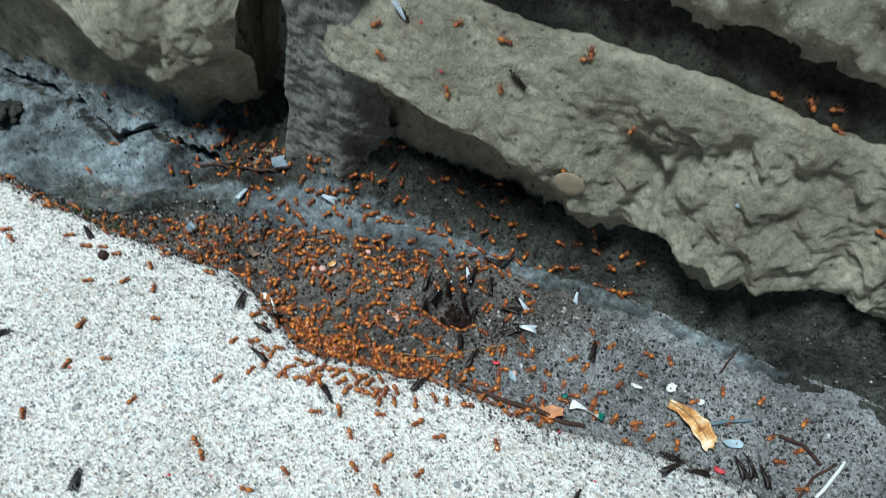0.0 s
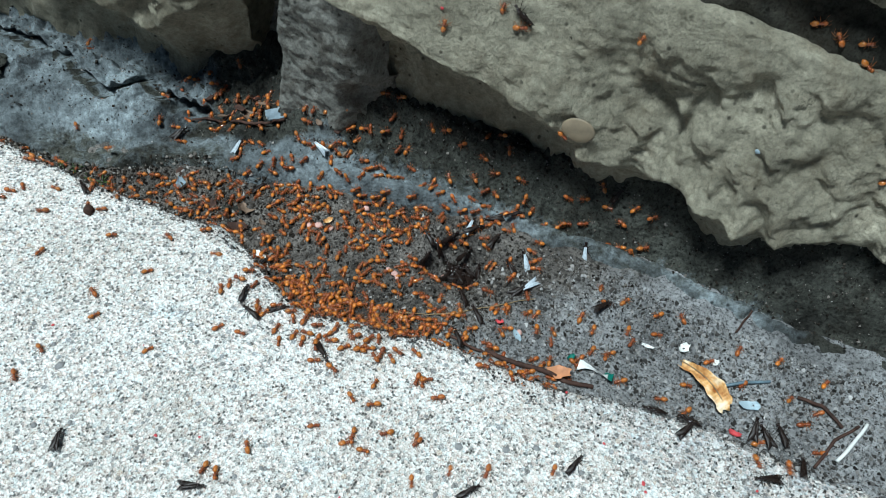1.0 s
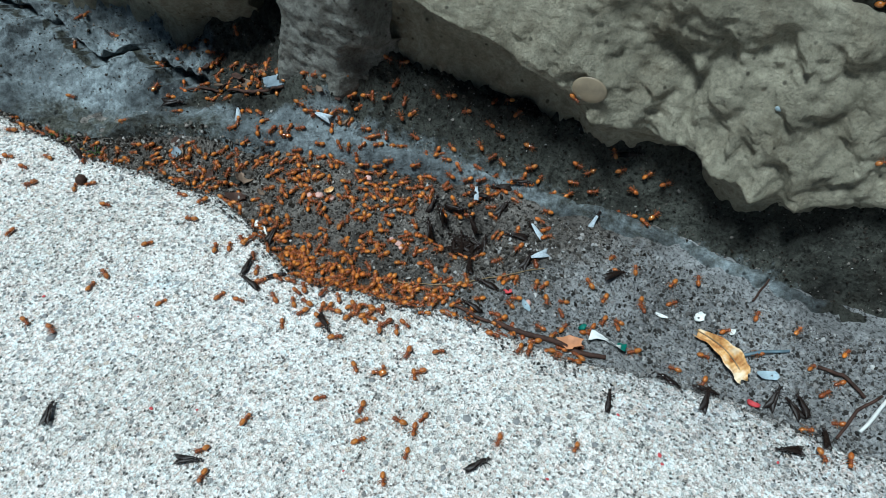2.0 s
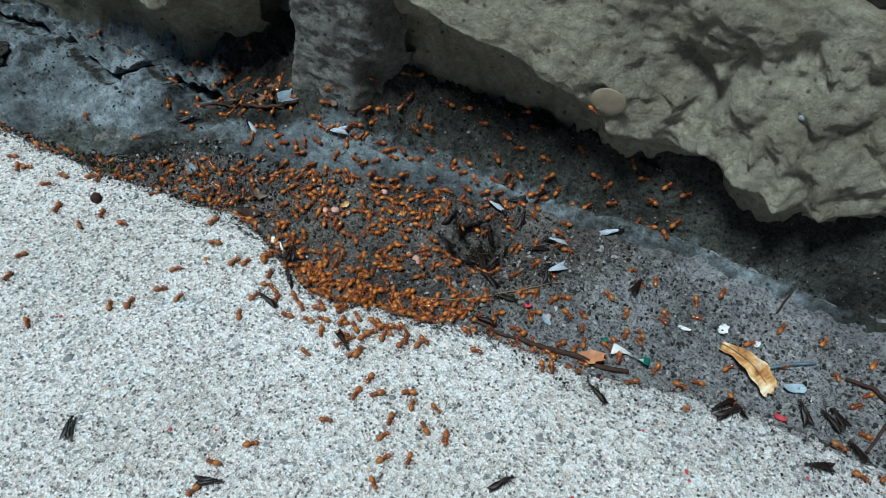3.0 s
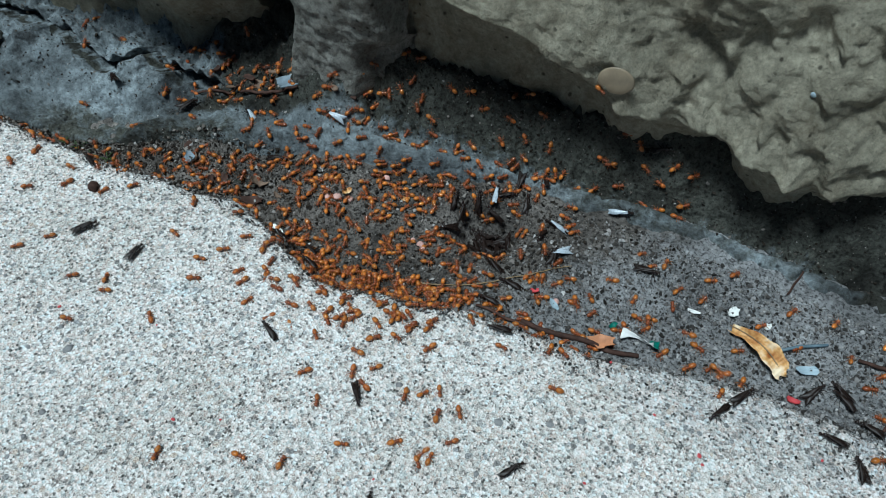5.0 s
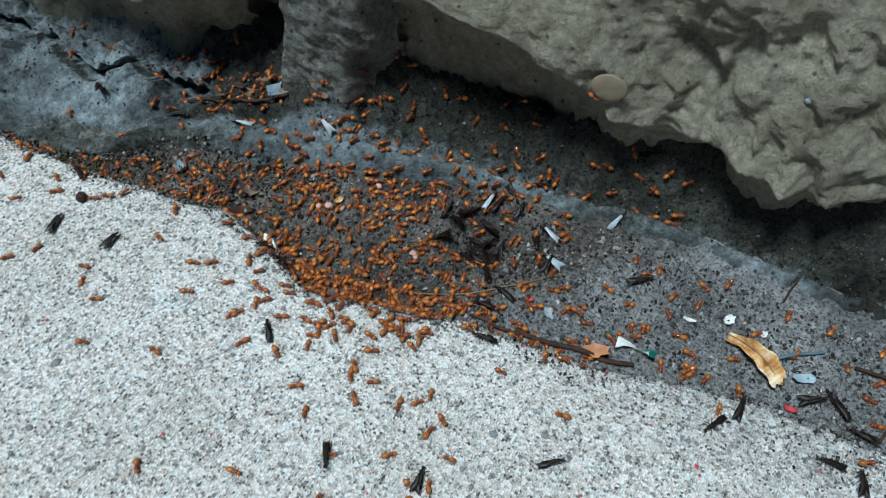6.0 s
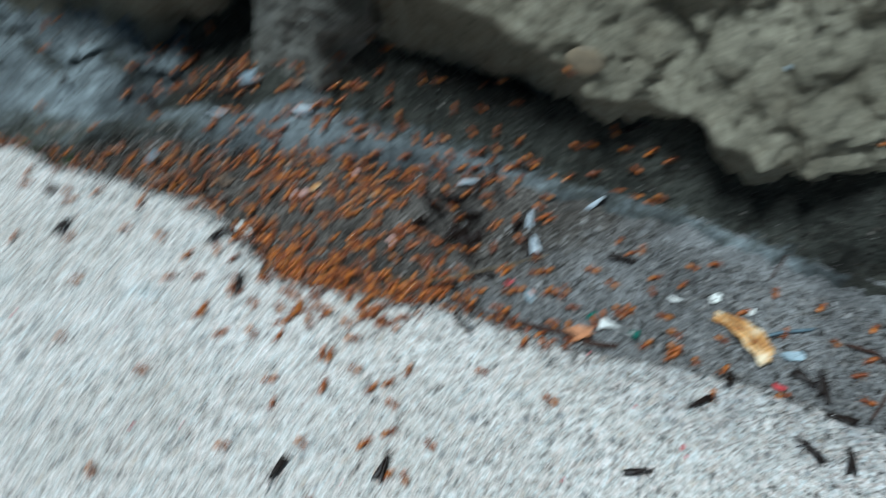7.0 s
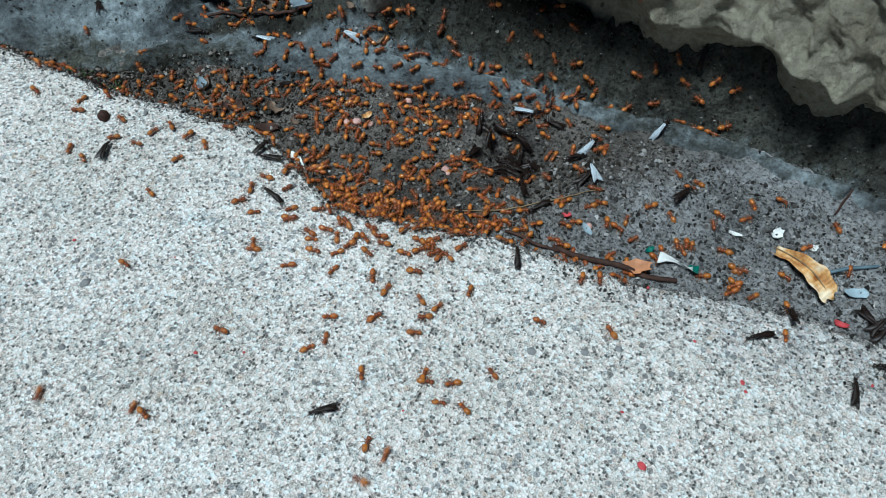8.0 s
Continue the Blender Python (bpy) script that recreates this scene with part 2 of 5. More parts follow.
M_RED = plain("red_paint", (0.55, 0.07, 0.08), 0.6, 0.3, 0.2)
M_BLUE = plain("pale_blue_scrap", (0.38, 0.48, 0.54), 0.5, 0.4, 0.25, 500)
M_STRAW = plain("dry_grass", (0.24, 0.17, 0.09), 0.6, 0.3, 0.3, 400)
M_STEEL = plain("grey_blue_stem", (0.13, 0.19, 0.23), 0.5, 0.4, 0.3, 400)
M_PINK = plain("pink_grit", (0.62, 0.38, 0.33), 0.7, 0.3, 0.35, 800)
M_DISC = plain("tan_disc", (0.3, 0.24, 0.16), 0.4, 0.5, 0.3, 130)
M_MOSS = plain("green_moss", (0.08, 0.14, 0.04), 0.8, 0.2, 0.4, 900)
M_FLAKE = plain("blue_grey_flake", (0.2, 0.25, 0.29), 0.6, 0.3, 0.3, 300)
M_BROWN = plain("brown_flake", (0.2, 0.14, 0.1), 0.7, 0.3, 0.4, 400)


# ---- plan: curves along the wall, x to y or z, in millimetres ----
def curve(*pairs):
    xs, vs = zip(*pairs)
    return lambda x: float(np.interp(x * 1000, xs, vs)) / 1000


slab_edge = curve((-420, 82), (-330, 93), (-245, 99), (-218, 100), (-193, 101), (-172, 105), (-150, 108), (-132, 106), (-118, 99), (-108, 97),
                  (-99, 98), (-82, 103), (-56, 110), (-29, 112), (-12, 116.5), (2, 120.5), (16, 123.5), (28, 124), (40, 125), (57, 127), (160, 134))
soil_level = curve((-420, -12), (-230, -11), (-190, -9), (-150, -8), (-110, -7), (-60, -5), (-20, -3), (30, -2.5), (160, -2.5))
foot_front = curve((-420, 98), (-238, 102), (-216, 105), (-203, 112), (-191, 120), (-175, 123), (-158, 125), (-142, 133), (-121, 142), (-109, 147), (-80, 154),
                   (-50, 157), (-21, 158), (6, 157), (25, 157), (60, 162), (160, 170))
foot_top = curve((-420, 106), (-282, 110), (-260, 112), (-231, 116), (-205, 122), (-191, 130), (-174, 136), (-159, 139), (-131, 147), (-108, 154), (-82, 160), (-53, 164),
                 (-25, 168), (3, 168), (30, 168), (160, 178))
foot_back = curve((-420, 146), (-285, 151), (-260, 154), (-243, 156), (-218, 158), (-190, 157), (-160, 158), (-130, 157), (-105, 161), (-80, 164), (-53, 168), (-25, 172), (3, 173), (30, 173), (160, 184))
crack_line = curve((-420, 142), (-285, 139), (-268, 139), (-255, 141), (-249, 138), (-238, 135.5), (-229, 136), (-223, 139), (-218, 147), (-213, 146), (-207, 143), (-195, 146), (-180, 149))
foot_rise = curve((-420, 0.9), (-200, 0.8), (-165, 0.6), (-145, 0.7), (-120, 1.5), (-90, 2.0), (-40, 2.4), (0, 2.6), (160, 2.6))


def face_y(x):
    return 0.172 + 0.14 * x


def step(a, b, v):
    k = min(1.0, max(0.0, (v - a) / (b - a)))
    return k * k * (3 - 2 * k)


def grain_at(x, y, z, size):
    return noise.noise(Vector((x, y, z)) / size)


def soil_z(x, y):
    z = soil_level(x)
    z += 0.0018 * grain_at(x, y, 1, 0.018) + 0.0016 * grain_at(x, y, 2, 0.006) + 0.001 * grain_at(x, y, 3, 0.0022)
    # heaped soil against the footing, and the dug hollow among the swarm
    z += 0.002 * step(slab_edge(x), foot_front(x), y)
    z -= 0.014 * math.exp(-(((x + 0.073) / 0.0095) ** 4 + ((y - 0.14) / 0.008) ** 4))
    z -= 0.004 * math.exp(-(((x + 0.15) / 0.007) ** 2 + ((y - 0.119) / 0.004) ** 2))
    return z


def crack(x):
    """Where the crack behind the grey mortar runs at x, and its half width."""
    line = crack_line(x) + 0.0012 * grain_at(x, 0, 8, 0.007)
    return line, max(0.0008, 0.0021 + 0.0014 * grain_at(x, 3, 8, 0.015))


def crack_depth(x, y):
    line, wide = crack(x)
    return 0.011 * step(-0.185, -0.2, x) * math.exp(-((y - line) / wide) ** 4)


# Dark debris colour that also stands in for the crack's unlit depth.
def crack_dirt_shade(x, y):
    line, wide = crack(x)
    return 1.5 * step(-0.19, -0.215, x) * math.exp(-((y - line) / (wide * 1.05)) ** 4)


def foot_z(x, y):
    a, b, c = foot_front(x), foot_top(x), foot_back(x)
    wob = 0.003 * grain_at(x, y, 9, 0.02)
    top = 0.001 - 0.006 * step(-0.17, -0.2, x) * step(0.026, 0.0, y - b) + 0.0012 * grain_at(x, 0, 4, 0.02)
    z = -0.02 + (0.02 + top) * step(a - 0.006, b - (b - a) * 0.75 * step(-0.165, -0.2, x), y + wob)
    z -= 0.0025 * step(b, (b + c) / 2, y) * (1 - step((b + c) / 2, c, y)) * step(-0.2, -0.16, x)
    z += min(0.02 + 0.006 * step(-0.06, -0.03, x), 1000 * foot_rise(x) * max(0.0, y - c))
    rough = 0.75 + 0.85 * step(b, c, y)
    z += rough * (0.002 * grain_at(x, y, 5, 0.012) + 0.0015 * grain_at(x, y, 6, 0.004) + 0.0009 * grain_at(x, y, 7, 0.0017))
    z += 0.0046 * step(b, c, y) * (abs(grain_at(x, 0.5 * y, 40, 0.0034)) - 0.25)
    z += 0.017 * math.exp(-((x + 0.143) / 0.019) ** 2) * step(0.143, 0.156, y)
    # the open crack behind the grey mortar
    z -= crack_depth(x, y)
    # black notch beside the upright joint
    z -= 0.009 * math.exp(-(((x + 0.126) / 0.0035) ** 2 + ((y - 0.1605) / 0.004) ** 2))
    left = step(-0.15, -0.18, x)
    if left:
        z += left * step(a - 0.004, a + 0.006, y) * (0.0032 * facets(Vector((x, y, 0)), 0.022, 2.0) + 0.0014 * facets(Vector((x, y, 0)), 0.008, 4.0))
    # cross joint in the ledge
    z -= 0.003 * math.exp(-((x - 0.0175 - 0.25 * (y - 0.16)) / 0.0008) ** 2) * step(a - 0.002, a + 0.003, y) * step(c, b, y)
    return z


def ground_z(x, y):
    e = slab_edge(x)
    if y < e - 0.001:
        return 0.0
    return max(soil_z(x, y), foot_z(x, y))


# ---- mesh helpers ----
def mesh_object(name, verts, faces, material, smooth=True):
    me = bpy.data.meshes.new(name)
    me.from_pydata(verts, [], faces)
    me.materials.append(material)
    if smooth:
        me.polygons.foreach_set("use_smooth", [True] * len(faces))
    me.update()
    return new(name, me)


def part(name, bm, material, parent=None, label="", smooth=True):
    me = bpy.data.meshes.new(name)
    bm.to_mesh(me)
    bm.free()
    me.materials.append(material)
    if smooth:
        me.polygons.foreach_set("use_smooth", [True] * len(me.polygons))
    ob = new(name, me)
    if parent:
        ob.parent = parent
    return tagged(ob, label)


def grid_faces(nu, nv):
    return [(i * nv + j, i * nv + j + 1, (i + 1) * nv + j + 1, (i + 1) * nv + j) for i in range(nu - 1) for j in range(nv - 1)]


def spread(a, b, n):
    return [a + (b - a) * i / (n - 1) for i in range(n)]


# ---- setting ----
def build_slab():
    xs = [-3.0, -1.5, -0.8] + spread(-0.45, 0.17, 420) + [0.5, 1.0, 2.0]
    offs = [-3.0, -1.5, -0.6] + spread(-0.26, -0.003, 190) + [-0.002, -0.0012, -0.0005, 0.0, 0.0003, 0.0004]
    drop = [0.0] * (len(offs) - 6) + [-0.0002, -0.0005, -0.0012, -0.0025, -0.006, -0.03]
    verts = []
    for x in xs:
        e = slab_edge(x) + 0.0016 * grain_at(x, 0, 21, 0.014) + 0.0008 * grain_at(x, 0, 22, 0.004)
        for o, d in zip(offs, drop):
            y = e + o
            z = d + 0.0005 * grain_at(x, y, 23, 0.03) + 0.00022 * grain_at(x, y, 24, 0.0022)
            z -= 0.0014 * step(-0.012, 0.0, o) * (0.5 + 0.5 * grain_at(x, y, 25, 0.02))
            verts.append((x, y, z))
    faces = [f[::-1] for f in grid_faces(len(xs), len(offs))]
    ob = mesh_object("pavement", verts, faces, M_SLAB)
    # soil trodden and washed onto the edge, widest where slab and soil lie level
    soiled = ob.data.attributes.new("soiled", "FLOAT", "POINT")
    soiled.data.foreach_set("value", [step(-0.004 - 0.034 * step(-0.05, 0.03, x), 0.0, o) * (0.35 + 0.65 * step(-0.05, 0.01, x)) for x in xs for o in offs])
    return tagged(ob, "worn pale concrete slab with exposed sand and gravel", "pavement", kind="structure")


def build_soil():
    xs, n = spread(-0.42, 0.16, 640), 90
    verts = []
    for x in xs:
        a, b = slab_edge(x) - 0.002, foot_top(x) + 0.002
        verts += [(x, y, soil_z(x, y)) for y in spread(a, b, n)]
    ob = mesh_object("soil", verts, [f[::-1] for f in grid_faces(len(xs), n)], M_SOIL)
    damp = ob.data.attributes.new("damp", "FLOAT", "POINT")
    damp.data.foreach_set("value", [1.05 * step(-0.02, -0.075, x - 0.8 * (y - 0.135)) - 0.25 for x, y, _ in verts])
    return tagged(ob, "dark crumbly soil filling the gap beside the slab", "soil", kind="structure")


def build_footing():
    xs = [-3.0, -1.0] + spread(-0.42, 0.16, 640) + [1.0, 2.0]
    n, verts = 190, []
    for x in xs:
        a = foot_front(x) - 0.008
        # the crack leans in under its far lip
        verts += [(x, y + 1.7 * crack_depth(x, y), foot_z(x, y)) for y in spread(a, a + 0.105, n)]
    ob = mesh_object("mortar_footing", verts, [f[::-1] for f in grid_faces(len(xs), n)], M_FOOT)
    # earth mask that also paints shade below the blocks and on the right ledge
    earth_shade = ob.data.attributes.new("earth_shade", "FLOAT", "POINT")
    earth_shade.data.foreach_set("value", [step(-0.006, 0.008, y - foot_back(x) - 0.008 * step(-0.18, -0.2, x)) + 0.6 * step(0.002, -0.006, y - foot_front(x)) * step(-0.2, -0.17, x) + 0.4 * step(0.006, -0.004, y - foot_top(x)) * step(-0.15, -0.18, x) + 0.7 * step(-0.2, -0.185, x) * step(-0.135, -0.15, x) * step(0.003, 0.01, y - foot_top(x)) + 0.55 * step(0.028, 0.05, x) - 0.35 + 0.2 * step(-0.12, -0.09, x) + 0.2 * step(-0.07, -0.05, x) - 0.2 * step(-0.2, -0.23, x) * step(0.0, 0.006, y - foot_top(x)) + 0.1 * (step(-0.065, -0.04, x) - step(-0.012, 0.0, x)) + 0.26 * step(-0.25, -0.222, x) * step(-0.14, -0.165, x) * step(0.016, 0.004, y - foot_top(x)) - 0.25 * step(-0.235, -0.26, x) + crack_dirt_shade(x, y) + 0.35 * math.exp(-((x + 0.14) / 0.022) ** 2) * step(0.146, 0.153, y) for x, y, _ in verts])
    return tagged(ob, "lumpy grey mortar footing under the stone wall", "footing", kind="structure")


def facets(p, size, seed):
    """Flat broken faces with sharp arrises: each cell of the stone leans its own way."""
    q = p / size + Vector((seed, seed * 0.7, 0))
    q += 0.35 * noise.noise_vector(q * 1.3)
    ds, cs = noise.voronoi(q)
    total = weight = 0.0
    for away, c in zip(ds, cs):
        r, w = q - c, max(0.0, 1 - (away - ds[0]) / 0.3) ** 2
        weight += w
        total += w * (1.1 * ((noise.cell(c * 31.7) - 0.5) * r.x + (noise.cell(c * 17.3 + Vector((9, 4, 2))) - 0.57) * (r.z + r.y)) + 0.55 * (noise.cell(c * 7.9) - 0.5))
    return total / weight


def build_block(name, label, x0, x1, low, crest, border, seed, rough, skew=0.0, back=0.09, depth=0.0, fine_grid=True, wall=None, under=0.36, lean=0.0):
    """A split-faced stone: top, chipped front, bevelled underside that leans back, and both ends."""
    foot_of = low if callable(low) else (lambda q, flat=low: flat)
    crest_of = crest if callable(crest) else (lambda q, flat=crest: flat)
    nx, nf = (max(30, int((x1 - x0) / 0.0011)), 90) if fine_grid else (24, 16)
    verts, count = [], 0
    for i, x in enumerate(spread(x0, x1, nx)):
        endgap = min(x - x0, x1 - x)
        turn = 0.007 * (1 - step(0.0, 0.012, endgap)) ** 2
        yf = face_y(x) + depth + turn
        zb, low, high = border(x), foot_of(x), crest_of(x)
        profile = [(yf + back, high, 0.0), (yf + back * 0.5, high, 0.0)] + [(yf + 0.0235 - k * 0.0024, high - 0.0006 * k * k / 25, 0.3 + 0.17 * k) for k in range(5)]
        for k in range(nf):
            f = k / (nf - 1)
            profile.append((yf + 0.0134 * (1 - f) ** 1.5 - 0.0015 * f, high - 0.001 - (high - 0.001 - zb) * f, 1.0))
        for k in range(1, 31):
            f = k / 30
            profile.append((yf - 0.0015 + min(0.019, under * (zb - low)) * (1 - (1 - f) ** 2.6), zb - (zb - low) * f, 0.7))
        profile += [(yf + max(back, under * (zb - low) + 0.02), low, 0.0)]
        count = len(profile)
        for k, (y, z, amount) in enumerate(profile):
            xx = x + skew * (z - 0.047) * (1 - step(0.0, 0.05, x - x0)) + lean * (z - 0.047) * (1 - step(0.0, 0.05, x1 - x))
            p = Vector((xx, y * 0.6, z))
            edge = step(0.0, 0.012, high - z)
            rg = amount * (max(1.1, rough(xx, z)) if amount == 0.7 else rough(xx, z))
            p.y = 0.0
            q = Vector((p.x, 0.0, 0.68 * p.z))
            d = (0.0032 * facets(q, 0.03, seed) + 0.003 * facets(q, 0.014, seed + 2)) * (0.25 + 0.75 * edge) * rg
            d += 0.0016 * facets(q, 0.0065, seed + 5) * rg * edge
            # broken lumps and grain of the split
            d += (0.001 * grain_at(q.x, 2.0, q.z, 0.0052) + 0.0009 * abs(grain_at(q.x, 1.0, q.z, 0.0032)) + 0.0006 * grain_at(q.x, 3.0, q.z, 0.0016)) * rg
            d += 0.003 * grain_at(p.x, 0, p.z + seed, 0.026) * amount * (0.2 + 0.8 * edge)
            d += 0.0007 * grain_at(p.x, y, p.z, 0.003) * amount + 0.0003 * grain_at(p.x, y, p.z, 0.0014) * amount
            verts.append((xx, y - d, z - d * 0.1))
    faces = grid_faces(nx, count)
    faces.append(tuple(range(count)))
    faces.append(tuple(reversed(range((nx - 1) * count, nx * count))))
    ob = mesh_object(name, verts, faces, M_BLOCK)
    ob.parent = wall
    return tagged(ob, label)


def build_wall():
    wall = tagged(new("wall_stone"), "dry-stacked wall of split-faced grey-beige stone blocks", "wall", kind="structure")
    border_r = curve((-145, 71), (-126, 69), (-103, 64), (-78, 58), (-59, 46), (-45, 36), (-30, 37), (-15, 36), (0, 31.5), (14, 29.5), (24, 33), (36, 35), (45, 31), (60, 35), (120, 37))
    low_r = curve((-145, 30), (-127, 27), (-119, 21), (-112, 18), (-97, 16), (-80, 15), (-50, 11), (-29, 7), (0, 5), (160, 4))
    crest_r = curve((-150, 94), (-112, 92.5), (-91, 92), (-78, 90), (-45, 88.5), (-14, 86), (2, 83), (18, 80.5), (60, 77), (160, 75))
    border_l = curve((-330, 78), (-265, 70), (-240, 56), (-224, 45), (-215, 37), (-209, 33), (-204, 31), (-198, 34), (-193, 41), (-184, 46), (-176, 51), (-165, 58))
    low_l = curve((-450, -4), (-265, -4), (-165, -4))
    border_u = curve((-210, 118), (-140, 114), (-49, 109.5), (-26, 106), (-12, 105), (2, 104), (18, 102.5), (100, 100))
    low_u = curve((-210, 109), (-140, 105), (-49, 100), (-26, 97), (2, 95), (100, 91))

    def rough_r(x, z):
        return (0.22 + 0.95 * step(-0.09, -0.03, x + 0.9 * (0.06 - z))) * (1 - 0.6 * step(0.066, 0.082, z))

    def rough_l(x, z):
        return 0.8

    build_block("stone_block", "split-faced grey-beige stone with chipped front", -0.133, 0.16, low_r, crest_r, border_r, 3.0, rough_r, -0.1, wall=wall, under=0.46)
    build_block("stone_block", "split-faced grey-beige stone with chipped front", -0.45, -0.174, low_l, 0.095, border_l, 11.0, rough_l, 0.0, depth=0.003, wall=wall, under=0.42, lean=0.2)
    build_block("stone_block", "split-faced grey-beige stone with chipped front", -0.21, 0.16, low_u, 0.19, border_u, 7.0, rough_l, 0.0, depth=0.016, wall=wall, under=0.9)
    # unseen coarse courses, added to block light from behind the wall
    build_block("stone_block", "", -0.5, -0.215, 0.095, 0.19, lambda x: 0.12, 19.0, rough_l, 0.0, wall=wall, fine_grid=False)
    for row, z in enumerate((0.192, 0.286)):
        for k in range(3):
            x = -0.5 + 0.24 * k - 0.09 * row
            build_block("stone_block", "", x, x + 0.236, z, z + 0.092, lambda q, z=z: z + 0.016, 23.0 + k + row * 5, rough_l, 0.0, depth=0.004 * row + 0.004, wall=wall, fine_grid=False)
    # mortar in the upright joint between the two lower blocks
    verts, nu, nv = [], 70, 110
    for x in spread(-0.18, -0.118, nu):
        for z in spread(-0.006, 0.098, nv):
            w = x + 0.003 * grain_at(z, 5, 30, 0.02)
            y = face_y(x) + 0.036 - 0.031 * step(-0.159, -0.1495, w - 0.14 * (z - 0.05)) + 0.02 * step(-0.124, -0.112, w) + 0.008 * step(-0.133, -0.127, w) * step(0.036, 0.026, z) - 0.002 * step(0.03, 0.012, z)
            y += 0.0014 * grain_at(x, z, 31, 0.014) + 0.001 * grain_at(x, z, 32, 0.005) + 0.0009 * grain_at(x, z, 33, 0.002)
            verts.append((x, y, z))
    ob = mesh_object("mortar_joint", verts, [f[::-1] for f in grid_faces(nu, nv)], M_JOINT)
    ob.parent = wall
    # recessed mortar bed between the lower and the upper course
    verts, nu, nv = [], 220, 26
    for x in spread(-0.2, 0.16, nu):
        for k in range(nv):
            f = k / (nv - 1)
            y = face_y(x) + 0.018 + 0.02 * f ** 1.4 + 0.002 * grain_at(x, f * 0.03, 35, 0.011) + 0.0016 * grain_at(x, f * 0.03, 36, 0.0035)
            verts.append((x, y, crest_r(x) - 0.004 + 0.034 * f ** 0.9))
    ob = mesh_object("mortar_bed", verts, [f[::-1] for f in grid_faces(nu, nv)], M_SHADED_BED)
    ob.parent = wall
    # unseen plain core added behind the stones to close the wall
    bm = bmesh.new()
    bmesh.ops.create_cube(bm, size=1.0, matrix=Matrix.Translation((-0.2, 0.38, 0.15)) @ Matrix.Diagonal((2.6, 0.28, 0.46, 1)))
    part("core", bm, M_MORTAR, wall, smooth=False)
    return wall


build_slab()
build_soil()
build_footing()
build_wall()


# ---- shapes for small things ----
MM = 0.001


def ball(bm, c, r, seg=10, rings=7, turn=0.0):
    m = Matrix.Translation(Vector(c) * MM) @ Matrix.Rotation(turn, 4, "Y") @ Matrix.Diagonal((r[0] * MM, r[1] * MM, r[2] * MM, 1))
    bmesh.ops.create_uvsphere(bm, u_segments=seg, v_segments=rings, radius=1.0, matrix=m)


def tube(bm, pts, radii, sides=5):
    """A bent, tapered limb through points in millimetres."""
    rings = []
    pts = [Vector(p) * MM for p in pts]
    for i, p in enumerate(pts):
        d = (pts[min(i + 1, len(pts) - 1)] - pts[max(i - 1, 0)]).normalized()
        a = d.orthogonal().normalized()
        b = d.cross(a)
        rings.append([bm.verts.new(p + (a * math.cos(6.2832 * k / sides) + b * math.sin(6.2832 * k / sides)) * radii[i] * MM) for k in range(sides)])
    for u, v in zip(rings, rings[1:]):
        for k in range(sides):
            bm.faces.new((u[k], u[(k + 1) % sides], v[(k + 1) % sides], v[k]))
    bm.faces.new(rings[0][::-1])
    bm.faces.new(rings[-1])


def sheet(bm, rows, thick):
    """A thin curved sheet from rows of points in millimetres, with both sides and a rim."""
    top = [[bm.verts.new(Vector(p) * MM) for p in r] for r in rows]
    low = [[bm.verts.new((Vector(p) - Vector((0, 0, thick))) * MM) for p in r] for r in rows]
    nu, nv = len(rows), len(rows[0])
    for i in range(nu - 1):
        for j in range(nv - 1):
            bm.faces.new((top[i][j], top[i + 1][j], top[i + 1][j + 1], top[i][j + 1]))
            bm.faces.new((low[i][j], low[i][j + 1], low[i + 1][j + 1], low[i + 1][j]))
    rim_t = [top[i][0] for i in range(nu)] + [top[-1][j] for j in range(1, nv)] + [top[i][-1] for i in range(nu - 2, -1, -1)] + [top[0][j] for j in range(nv - 2, 0, -1)]
    rim_l = [low[i][0] for i in range(nu)] + [low[-1][j] for j in range(1, nv)] + [low[i][-1] for i in range(nu - 2, -1, -1)] + [low[0][j] for j in range(nv - 2, 0, -1)]
    for k in range(len(rim_t)):
        q = (k + 1) % len(rim_t)
        bm.faces.new((rim_t[k], rim_l[k], rim_l[q], rim_t[q]))
    bmesh.ops.recalc_face_normals(bm, faces=bm.faces)


def lump(bm, r, seed, jag=0.3, cuts=2):
    """An uneven chip or clod."""
    bmesh.ops.create_icosphere(bm, subdivisions=cuts, radius=1.0)
    for v in bm.verts:
        k = 1 + jag * noise.noise(v.co * 1.7 + Vector((seed, 0, 0)))
        v.co = Vector((v.co.x * r[0], v.co.y * r[1], v.co.z * r[2])) * k * MM


# ---- ants: forward is +x, up is +z, feet on z = 0 ----
def legs(ant, material, reach, high, seed, girth):
    rnd = random.Random(seed)
    for side in (1, -1):
        for k, (x, out) in enumerate(((0.42, 0.9), (0.12, 0.1), (-0.12, -0.95))):
            sw = rnd.uniform(-0.3, 0.3)
            hip = (x * high, 0.2 * side * high, 0.5 * high)
            knee = ((x + out * 0.5 + sw * 0.5) * high, side * reach * 0.5, 0.95 * high)
            shin = ((x + out * 1.0 + sw) * high, side * reach * 0.85, 0.3 * high)
            foot = ((x + out * 1.35 + sw) * high, side * reach, 0.03 * high)
            bm = bmesh.new()
            tube(bm, (hip, knee, shin, foot), (0.1 * girth, 0.085 * girth, 0.06 * girth, 0.04 * girth), 4)
            part("leg", bm, material, ant)


